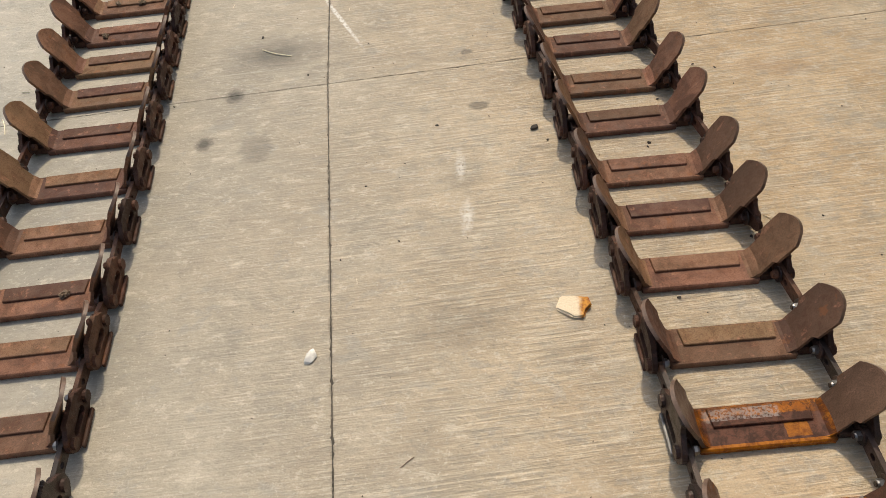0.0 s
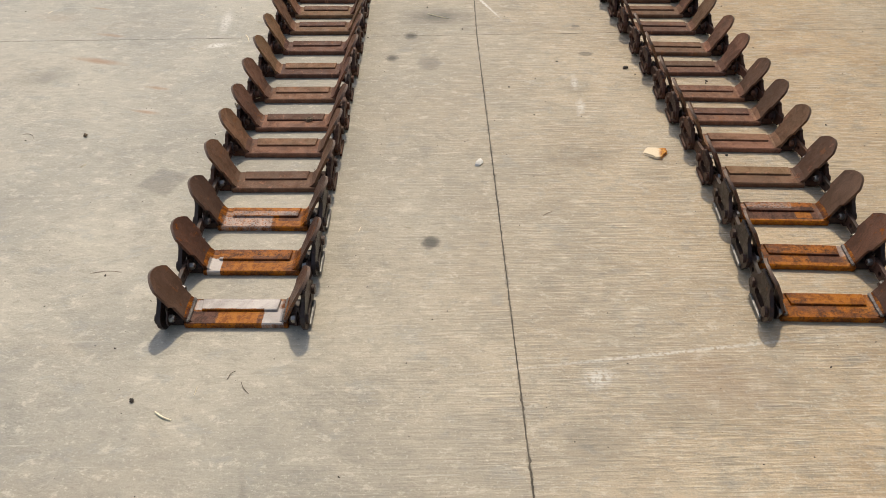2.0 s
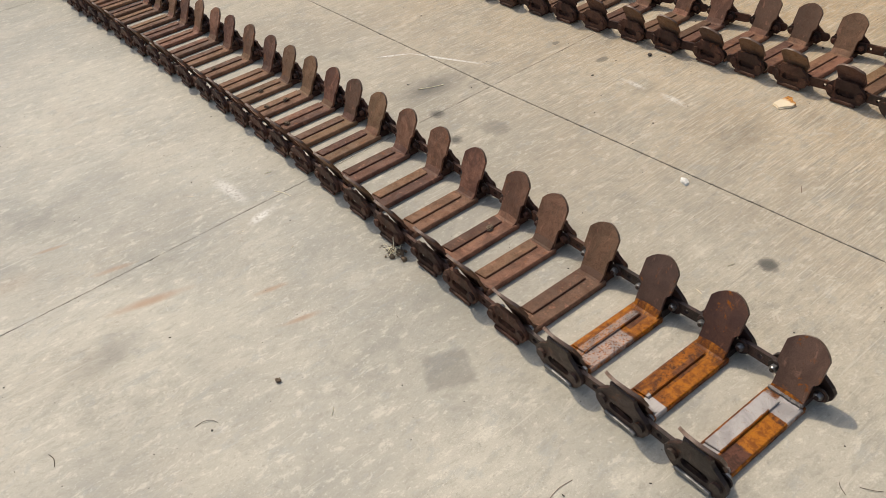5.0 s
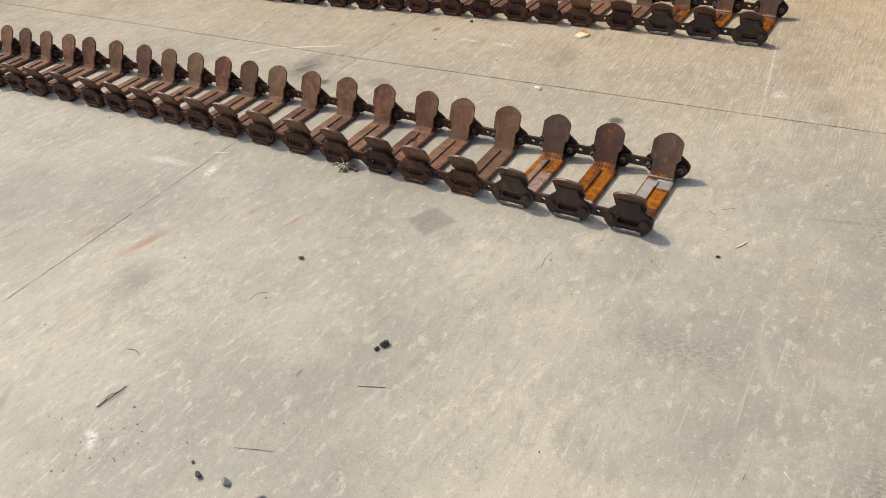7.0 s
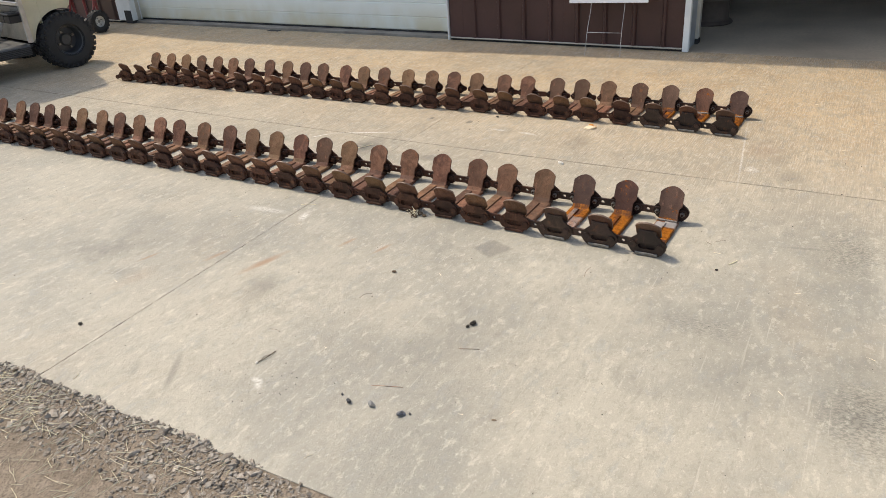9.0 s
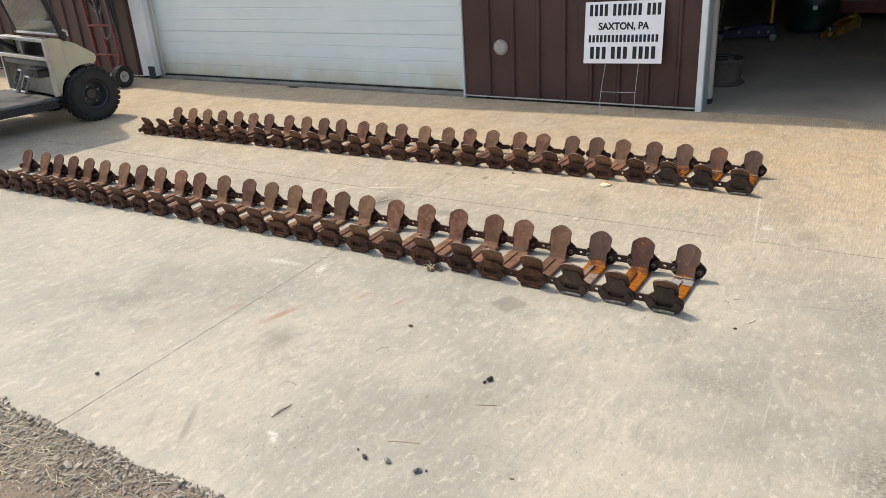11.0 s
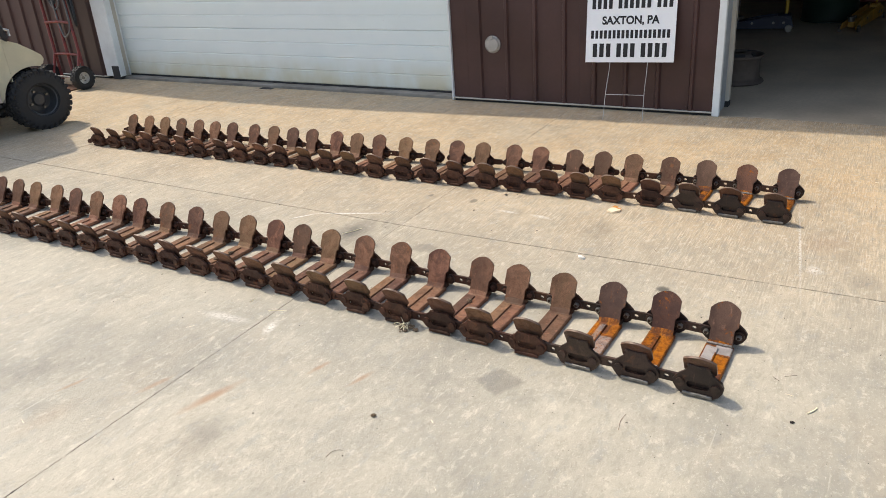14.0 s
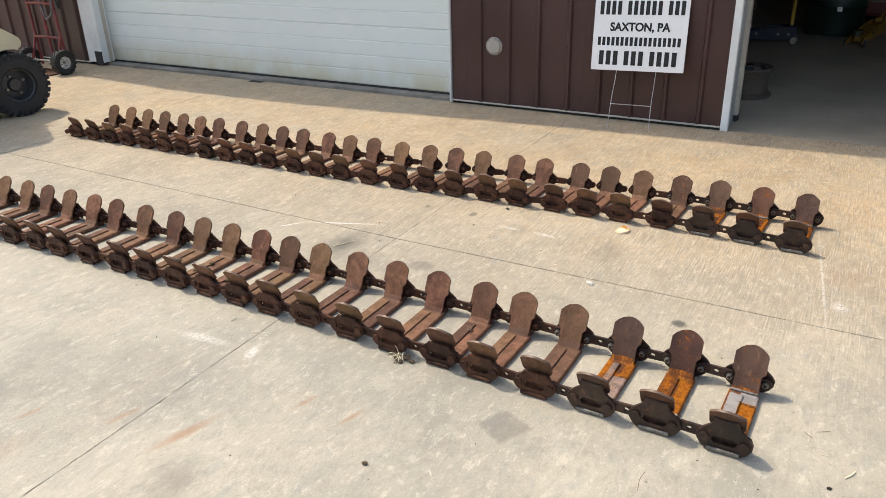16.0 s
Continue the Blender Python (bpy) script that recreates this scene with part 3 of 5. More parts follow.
def ribbed(name, y0, y1, z0, label):
    """A wall of brown ribbed steel sheets on its frame."""
    wall = tagged(new(name), label, "wall", kind="structure")
    bm = bmesh.new()
    block(bm, (WALL + 0.012, y0, -0.1), (WALL + 0.16, y1, TOP))
    part("wall_core", bm, INSIDE, wall)
    pitch, first = 0.227, 2.701
    low = y0
    while low < y1 - 0.01:
        # a sheet laps the next one halfway between two ribs
        lap = first + pitch * (math.ceil((low - first) / pitch + 0.01) + 3.5)
        edge = min(lap, y1) if y1 - lap > 0.1 else y1
        ribs = [first + pitch * i for i in range(-60, 60) if low + 0.025 < first + pitch * i < edge - 0.025]
        line = [(low + 0.0005, WALL)]
        for c in ribs:
            line += [(c - 0.019, WALL), (c - 0.009, WALL - 0.020), (c + 0.009, WALL - 0.020), (c + 0.019, WALL)]
        line.append((edge - 0.0005, WALL))
        outline = [(x, y) for y, x in line] + [(WALL + 0.010, edge - 0.0005), (WALL + 0.010, low + 0.0005)]
        sheet = part("steel_sheet", prism(bmesh.new(), outline, z0, TOP, "z"), BROWN_METAL, wall)
        bm = bmesh.new()
        for c in ribs:
            for z in (z0 + 0.022, z0 + 0.75):
                rod(bm, (WALL - 0.006, c + 0.030, z), (WALL + 0.002, c + 0.030, z), 0.006, 6)
        part("screw_row", bm, BROWN_METAL, sheet)
        low = edge
    return wall


ribbed("wall_west", 0.968, 2.945, 0.03, "dark brown ribbed steel wall between two garage doors")
ribbed("wall_north", 7.162, 11.9, 0.03, "dark brown ribbed steel wall beside the closed door")
ribbed("wall_south", -7.8, -3.0, 0.03, "dark brown ribbed steel wall past the open door")


def flat(name, lo, hi, material, parent=None, label="", category="trim", bevel=0.003):
    bm = block(bmesh.new(), lo, hi, bevel)
    ob = part(name, bm, material, parent, label)
    return ob if parent else tagged(ob, label, category, kind="structure")


# base flashing; a black strip stands in for the shaded gap under it
for y0, y1 in ((0.968, 2.945), (7.162, 11.9)):
    flat("base_trim", (WALL - 0.022, y0, 0.020), (WALL + 0.0, y1, 0.029), CREAM_TRIM, None, "thin pale flashing along the foot of the brown wall")
    flat("gap_strip", (WALL + 0.004, y0, -0.02), (WALL + 0.011, y1, 0.016), RUBBER, None, "dark strip standing in for the shaded gap under the brown wall")
# trim at the doors
flat("trim_post", (WALL - 0.024, 0.921, 0.002), (WALL + 0.020, 0.966, TOP), WHITE_TRIM, None, "white painted corner trim of the open garage door")
flat("door_jamb", (WALL + 0.022, 0.938, 0.0), (WALL + 0.265, 0.957, TOP), plain("blue_grey_jamb", (0.36, 0.40, 0.43), 0.5), None, "blue grey jamb of the open garage door")
flat("door_track", (WALL + 0.27, 0.914, 0.04), (WALL + 0.335, 0.955, TOP), CREAM_TRIM, None, "cream door stop of the open garage door")
flat("door_jamb", (WALL + 0.269, 0.912, 0.0), (WALL + 0.337, 0.957, 0.039), RUBBER, None, "dark foot of the door stop")
flat("trim_post", (WALL - 0.024, -3.0, 0.002), (WALL + 0.13, -2.95, TOP), WHITE_TRIM, None, "white painted corner trim of the open garage door")
flat("trim_post", (WALL - 0.020, 2.947, 0.002), (WALL + 0.03, 2.962, TOP), WHITE_TRIM, None, "white painted trim beside the closed garage door")
flat("door_jamb", (WALL + 0.032, 2.947, 0.002), (DOOR - 0.005, 2.986, TOP), CREAM_TRIM, None, "cream jamb of the closed garage door")
flat("trim_post", (WALL - 0.024, 6.938, 0.03), (WALL + 0.05, 7.160, TOP), WHITE_TRIM, None, "wide white painted trim board beside the closed garage door")
flat("trim_post", (WALL - 0.028, 6.941, 0.002), (WALL + 0.05, 7.050, 0.140), RUBBER, None, "dark rubber patch at the foot of the trim board")
flat("door_jamb", (WALL + 0.052, 6.945, 0.024), (DOOR - 0.03, 7.06, TOP), CREAM_TRIM, None, "cream jamb of the closed garage door")
flat("door_jamb", (DOOR - 0.028, 6.955, 0.024), (DOOR - 0.005, 7.04, TOP), WHITE_TRIM, None, "white stop of the closed garage door")


def sectional_door():
    """A closed white door of ribbed steel sections."""
    door = tagged(new("door_1"), "closed white sectional garage door, dirty along its foot", "garage door", kind="structure")
    n = Nodes("white_door_steel")
    p = n.where()
    sep = n.add("SeparateXYZ")
    n.put(p, sep.inputs[0])
    grime = n.math("MULTIPLY", n.ramp(sep.outputs[2], 0.0, 0.34, 1.0, 0.0), n.ramp(n.noise(n.scaled(p, (1, 2.5, 1.5)), 1.6, 5), 0.25, 0.65, 0.35, 1.0))
    col = n.mix(n.ramp(n.noise(p, 2.0, 4), 0.3, 0.7), (0.80, 0.885, 0.885), (0.85, 0.92, 0.915))
    col = n.mix(n.math("MULTIPLY", grime, 0.85), col, (0.62, 0.57, 0.37))
    col = n.mix(n.ramp(n.noise(p, 60, 3), 0.68, 0.76, 0, 0.3), col, (0.35, 0.34, 0.3))
    skin = n.done(col, 0.42)
    z, h = 0.036, 0.1195
    while z < TOP - 0.1:
        # each section of the door carries four pressed bands
        line = []
        for b in range(4):
            a = z + b * h
            line += [(DOOR + 0.006, a + 0.001), (DOOR, a + 0.007), (DOOR, a + h - 0.006), (DOOR + 0.006, a + h - 0.001)]
        line += [(DOOR + 0.045, z + 4 * h - 0.001), (DOOR + 0.045, z + 0.001)]
        bm = bmesh.new()
        prism(bm, [(x, zz) for x, zz in line], 2.99, 6.968, "y")
        part("door_section", bm, skin, door)
        z += 4 * h
    bm = bmesh.new()
    block(bm, (DOOR - 0.004, 2.99, 0.022), (DOOR + 0.04, 6.968, 0.036), 0.004)
    part("rubber_seal", bm, RUBBER, door, "black rubber seal under the door")


sectional_door()
SILL = plain("grey_sill_concrete", (0.27, 0.255, 0.225), 0.85, 0, 0.35, 5, 0.3, 120)
flat("door_sill", (2.118, 2.99, -0.02), (DOOR + 0.16, 6.968, 0.022), SILL, None, "low concrete sill under the closed garage door", "sill", 0.004)
flat("rubber_mat", (2.05, 4.86, 0.0005), (2.105, 5.00, 0.005), RUBBER, None, "scrap of dark rubber lying before the closed door", "mat", 0.002)
# lintels, far walls, roof and ceiling
flat("wall_lintel", (WALL, 2.99, 2.9), (WALL + 0.12, 6.968, TOP), BROWN_METAL, None, "brown steel wall above the closed door", "wall", 0)
# the open bay's lintel is out of view, set low to cut light inside
flat("wall_lintel", (WALL, -2.95, 2.50), (WALL + 0.16, 0.89, TOP), BROWN_METAL, None, "brown steel wall above the open door", "wall", 0)
# far walls and ceiling carry the dim interior's shade in their colour
flat("wall_east", (11.9, -7.8, -0.1), (12.05, 12.4, TOP), INSIDE, None, "back wall of the shop, coloured dark for the dim interior", "wall", 0)
flat("wall_end", (WALL + 0.17, 11.92, -0.1), (11.88, 12.1, TOP), INSIDE, None, "end wall of the shop, coloured dark for the dim interior", "wall", 0)
flat("wall_end", (WALL + 0.17, -7.98, -0.1), (11.88, -7.81, TOP), INSIDE, None, "end wall of the shop, coloured dark for the dim interior", "wall", 0)
# unseen roof: the eave line is bent so its shadow falls where wanted
roof = bmesh.new()
prism(roof, [(2.06, -8.3), (2.045, 1.8), (1.91, 4.0), (1.715, 6.1), (1.69, 7.5), (1.80, 8.9), (1.80, 12.4), (12.4, 12.4), (12.4, -8.3)], TOP + 0.01, TOP + 0.12, "z")
tagged(part("roof", roof, ROOFING), "steel roof out of view, its eave bent to set the shadow edge", "roof", kind="structure")
flat("ceiling", (WALL + 0.2, -7.8, TOP - 0.06), (11.85, 11.9, TOP - 0.01), INSIDE, None, "shop ceiling, coloured dark for the dim interior", "ceiling", 0)


# ---- the two tyre tracks ----
def crossbar_mesh(name, material):
    me = bpy.data.meshes.new(name)
    bm = block(bmesh.new(), (-0.126, -0.044, 0.0), (0.126, 0.044, 0.017), 0.003)
    bm.to_mesh(me), bm.free()
    me.materials.append(material)
    return me


def strip_mesh(name, material):
    me = bpy.data.meshes.new(name)
    bm = prism(bmesh.new(), [(-0.091, -0.001), (0.094, -0.001), (0.098, 0.038), (-0.095, 0.038)], 0.0165, 0.0225, "z")
    bmesh.ops.bevel(bm, geom=[e for e in bm.edges if min(v.co.z for v in e.verts) > 0.02], offset=0.0015, segments=1, affect="EDGES")
    bm.to_mesh(me), bm.free()
    me.materials.append(material)
    return me


def fillet_mesh(name, s, material):
    me = bpy.data.meshes.new(name)
    bm = prism(bmesh.new(), [(s * 0.1025, 0.0165), (s * 0.1215, 0.0165), (s * 0.1260, 0.036), (s * 0.1180, 0.028), (s * 0.1105, 0.0195)], -0.0365, 0.0365, "y")
    bm.to_mesh(me), bm.free()
    me.materials.append(material)
    return me


RUST_WORN = plain("rubbed_rust", (0.15, 0.095, 0.068), 0.5, 0.1, 0.4, 60, 0.2, 300)


def guard_mesh(name, side, material, seed):
    """A guard plate that rises and leans out, with a rounded, worn top."""
    rng = random.Random(seed)
    bm = bmesh.new()
    steps = [0, 0.13, 0.26, 0.38, 0.42, 0.455, 0.48, 0.58, 0.68, 0.78, 0.85, 0.90, 0.94, 0.97, 0.985, 1.0]
    rows, cols, t = 16, 14, 0.0068
    length = 0.148

    def at(s):
        """Steep from the bar, then leaning further out."""
        low, high = min(s, 0.5) * length, max(0, s - 0.5) * length
        a, b = radians(65), radians(60.5)
        return 0.1150 + math.cos(a) * low + math.cos(b) * high, 0.016 + math.sin(a) * low + math.sin(b) * high

    wob = [rng.uniform(-0.004, 0.004) for _ in range(cols + 1)]
    fronts, backs = [], []
    for i in range(rows):
        s = steps[i]
        # cut back low down, where the bolts pass
        half = 0.0372 + 0.0104 * min(1, max(0, (s - 0.40) / 0.06))
        f, b = [], []
        for j in range(cols + 1):
            c = 2 * j / cols - 1
            c = math.copysign(abs(c) ** 0.8, c)
            # a shallow arched top with plain shoulders
            drop = (0.158 * c * c + 0.012 * c ** 10) * max(0, (s - 0.48) / 0.52)
            u, z = at(s - drop + (wob[j] if i == rows - 1 else 0))
            y = c * half
            bow = 0.005 * (y / 0.045) ** 2 * (0.3 + 0.7 * s)
            f.append(bm.verts.new((side * (u - bow), y, z)))
            b.append(bm.verts.new((side * (u - bow + t), y, z - 0.003)))
        fronts.append(f), backs.append(b)
    for i in range(rows - 1):
        for j in range(cols):
            bm.faces.new((fronts[i][j], fronts[i][j + 1], fronts[i + 1][j + 1], fronts[i + 1][j]))
            bm.faces.new((backs[i][j], backs[i + 1][j], backs[i + 1][j + 1], backs[i][j + 1]))
        for j in (0, cols):
            bm.faces.new((fronts[i][j], fronts[i + 1][j], backs[i + 1][j], backs[i][j]))
    for i in (0, rows - 1):
        for j in range(cols):
            rim = bm.faces.new((fronts[i][j], backs[i][j], backs[i][j + 1], fronts[i][j + 1]))
            rim.material_index = 1 if i else 0
    bmesh.ops.recalc_face_normals(bm, faces=bm.faces)
    me = bpy.data.meshes.new(name)
    bm.to_mesh(me), bm.free()
    for f in me.polygons:
        f.use_smooth = True
    me.set_sharp_from_angle(angle=radians(45))
    me.materials.append(material), me.materials.append(RUST_WORN)
    return me


def side_plate_mesh(name, side, material, tall):
    """The slotted outer plate: a short one, or a taller one with a welded neck."""
    if tall:
        half = [(0.046, 0.004), (0.060, 0.014), (0.072, 0.032), (0.074, 0.048), (0.066, 0.061), (0.051, 0.074), (0.038, 0.085), (0.033, 0.094), (0.032, 0.103)]
    else:
        half = [(0.043, 0.012), (0.056, 0.018), (0.067, 0.033), (0.069, 0.048), (0.062, 0.060), (0.049, 0.070), (0.040, 0.076), (0.037, 0.083)]
    outline = half + [(-y, z) for y, z in half[::-1]]
    lo, hi = sorted((side * 0.1645, side * 0.1745))
    bm = holed(bmesh.new(), outline, stadium(0, 0.040, 0.022, 0.0115), lo, hi, (0, 0.040))
    # an added web closes the slot so that it reads dark
    block(bm, (min(side * 0.1560, side * 0.1615), -0.034, 0.0245), (max(side * 0.1560, side * 0.1615), 0.034, 0.062), 0.001)
    # a low lug carries it from the end of the crossbar
    block(bm, (min(side * 0.1268, side * 0.1640), -0.036, 0.002), (max(side * 0.1268, side * 0.1640), 0.036, 0.024), 0.002)
    if tall:
        bead = random.Random(side)
        for k in range(24):
            bmesh.ops.create_icosphere(bm, subdivisions=1, radius=bead.uniform(0.0046, 0.0064), matrix=Matrix.Translation((side * 0.1700, -0.030 + 0.0026 * k, 0.1030 + bead.uniform(-0.001, 0.001))))
    me = bpy.data.meshes.new(name)
    bm.to_mesh(me), bm.free()
    me.materials.append(material)
    return me


def simple_mesh(name, material, fill):
    bm = bmesh.new()
    fill(bm)
    me = bpy.data.meshes.new(name)
    bm.to_mesh(me), bm.free()
    me.materials.append(material)
    return me


def nut(bm, side):
    rod(bm, (side * 0.1500, 0, 0), (side * 0.1415, 0, 0), 0.0100, 6)
    rod(bm, (side * 0.1415, 0, 0), (side * 0.1385, 0, 0), 0.0082, 14, 0.0072)


def bolt_tip(bm, side):
    rod(bm, (side * 0.1385, 0, 0), (side * 0.1365, 0, 0), 0.0050, 10)


def washer(bm, side):
    rod(bm, (side * 0.1535, 0, 0), (side * 0.1500, 0, 0), 0.0175, 16)


def bolt_head(bm, side):
    rod(bm, (side * 0.1745, 0, 0), (side * 0.1820, 0, 0), 0.0130, 12)


def wear_bar(bm, side):
    block(bm, (side * 0.1780 - 0.0032, -0.043, 0.004), (side * 0.1780 + 0.0042, 0.043, 0.0150), 0.0026, seg=2)


SHOES_A, SHOES_B = (SHOE_A0, SHOE_A1, SHOE_A2), (SHOE_B0, SHOE_B1, SHOE_B2)
BAR_LOOKS = (RUST, *SHOES_A, *SHOES_B)
BARS = {m: crossbar_mesh("crossbar", m) for m in BAR_LOOKS}
STRIPS = {m: strip_mesh("raised_strip", m) for m in BAR_LOOKS}
FILLETS = {(m, s): fillet_mesh("fillet", s, m) for m in BAR_LOOKS for s in (-1, 1)}
GUARDS = {(m, s): [guard_mesh("guard_plate", s, m, k) for k in range(3)] for m in (RUST, GUARD_FRESH, GUARD_BLOOM) for s in (-1, 1)}
PLATES = {(m, s): side_plate_mesh("side_plate", s, m, m == SOOTY) for m in (RUST_DARK, SOOTY) for s in (-1, 1)}
NUTS = {(m, s): simple_mesh("nut", m, lambda bm: nut(bm, s)) for m in (BOLT, RUST_DARK) for s in (-1, 1)}
TIPS = {s: simple_mesh("bolt_tip", SOOTY, lambda bm: bolt_tip(bm, s)) for s in (-1, 1)}
WASHERS = {s: simple_mesh("washer", SOOTY, lambda bm: washer(bm, s)) for s in (-1, 1)}
HEADS = {(m, s): simple_mesh("bolt_head", m, lambda bm: bolt_head(bm, s)) for m in (RUST_DARK, SOOTY) for s in (-1, 1)}
WEAR = {(m, s): simple_mesh("wear_bar", m, lambda bm: wear_bar(bm, s)) for m in (STEEL, RUST_DARK) for s in (-1, 1)}


def weld_seam(bm, side):
    """A fresh bead along the foot of the guard, in short ripples."""
    rng = random.Random(side)
    for k in range(26):
        bmesh.ops.create_icosphere(bm, subdivisions=1, radius=rng.uniform(0.0052, 0.0068), matrix=Matrix.Translation((side * (0.1160 + rng.uniform(-0.001, 0.001)), -0.036 + 0.0029 * k, 0.0215)))


BEAD = plain("weld_steel", (0.20, 0.175, 0.155), 0.5, 0.4, 0.5, 90, 0.3, 300)
WELDS = {s: simple_mesh("weld_seam", BEAD, lambda bm: weld_seam(bm, s)) for s in (-1, 1)}
BOLT_Y, BOLT_Z = 0.0515, 0.043


def link(track, side, a, b, fresh):
    """A drilled link bar between two bolts."""
    d = b - a
    n = d.length
    outline = stadium(0, 0, n / 2, 0.0150)
    lo, hi = sorted((side * 0.1540, side * 0.1635))
    bm = holed(bmesh.new(), outline, stadium(0, 0, 0.0015, 0.0062), lo, hi, (0, 0))
    m = Matrix.Translation((a + b) / 2) @ Matrix.Rotation(math.atan2(d.z, d.y), 4, "X") @ Matrix.Rotation(-math.atan2(d.x, d.y), 4, "Z")
    ob = part("link_bar", bm, SOOTY if fresh else RUST_DARK, track)
    ob.matrix_basis = m


def tyre_track(label, xs, ys, finish, seed, yaws, bright):
    rng = random.Random(seed)
    track = thing("steel_tyre_track", label, "tyre track", None, "pair of steel tyre tracks")
    last = None
    for k, y in enumerate(ys):
        x = np.interp(y, (0.3, 0.7, 1.06, 1.6, 1.95, 2.45, 2.96, 3.5, 4.0, 4.5, 4.82), xs) + rng.uniform(-0.003, 0.003)
        m = pose(x, y, 0, 0, 0, rng.uniform(-0.8, 0.8) + np.interp(y, (0.3, 2.5, 5), yaws))
        fresh = k < 3
        bar = part_of("crossbar", BARS[finish[k] if fresh else RUST], track, "", m)
        look_of = finish[k] if fresh else RUST
        part_of("raised_strip", STRIPS[look_of], bar)
        for s in (-1, 1):
            part_of("fillet", FILLETS[look_of, s], bar)
        if k in bright:
            for s in (-1, 1):
                part_of("weld_seam", WELDS[s], bar, "bright unrusted weld")
        for s in (-1, 1):
            part_of("guard_plate", GUARDS[(GUARD_BLOOM if k == 1 else GUARD_FRESH) if fresh else RUST, s][rng.randrange(3)], bar, "", pose(0, 0, 0, 0, s * rng.uniform(-0.6, 0.6), rng.uniform(-1, 1)))
            part_of("side_plate", PLATES[SOOTY if fresh else RUST_DARK, s], bar)
            part_of("wear_bar", WEAR[STEEL if fresh else RUST_DARK, s], bar, "worn bright steel edge" if fresh else "")
            for e in (-1, 1):
                part_of("nut", NUTS[BOLT if k < 4 else RUST_DARK, s], bar, "", Matrix.Translation((0, e * BOLT_Y, BOLT_Z)) @ pose(0, 0, 0, rng.uniform(0, 60)))
                if k < 4:
                    part_of("bolt_tip", TIPS[s], bar, "", Matrix.Translation((0, e * BOLT_Y, BOLT_Z)))
                part_of("washer", WASHERS[s], bar, "", Matrix.Translation((0, e * BOLT_Y, BOLT_Z)))
                part_of("bolt_head", HEADS[SOOTY if fresh else RUST_DARK, s], bar, "", Matrix.Translation((0, e * BOLT_Y, BOLT_Z)))
        here = m @ Vector((0, -BOLT_Y, BOLT_Z))
        if last is not None:
            for s in (-1, 1):
                link(track, s, last, here, k < 4)
        last = m @ Vector((0, BOLT_Y, BOLT_Z))
    for s in (-1, 1):
        link(track, s, last, last + Vector((0, 0.066, -0.020)), False)
    return track


# the pads lie slightly unevenly, as their bolts have slack
STEP_A = (188, 184, 182, 186, 155, 188, 183, 188, 180, 159, 159, 164, 169, 161, 196, 192, 156, 175, 166, 160, 186, 149, 160, 146, 150, 205)
STEP_B = (190, 190, 182, 191, 165, 159, 190, 164, 190, 162, 159, 184, 189, 163, 161, 191, 157, 171, 164, 192, 158, 162, 169, 161, 171, 169)
Y_A = [0.322 + sum(STEP_A[:k]) / 1000 for k in range(27)]
Y_B = [0.317 + sum(STEP_B[:k]) / 1000 for k in range(27)]
tyre_track("rusty steel tyre track flat on concrete, end pads rubbed bright", (-0.998, -0.996, -0.988, -0.970, -0.962, -0.965, -0.972, -0.986, -0.998, -1.014, -1.010), Y_A, SHOES_A, 3, (-1.2, -0.3, 0), (0,))
tyre_track("rusty steel tyre track flat on concrete, end pads bright orange", (0.454, 0.475, 0.470, 0.452, 0.432, 0.404, 0.388, 0.380, 0.362, 0.348, 0.345), Y_B, SHOES_B, 8, (-3, -2, -1.5), (0, 1))


# ---- the yard sign ----
WIRE = plain("galvanised_wire", (0.55, 0.55, 0.54), 0.5, 0.2, 0.1)


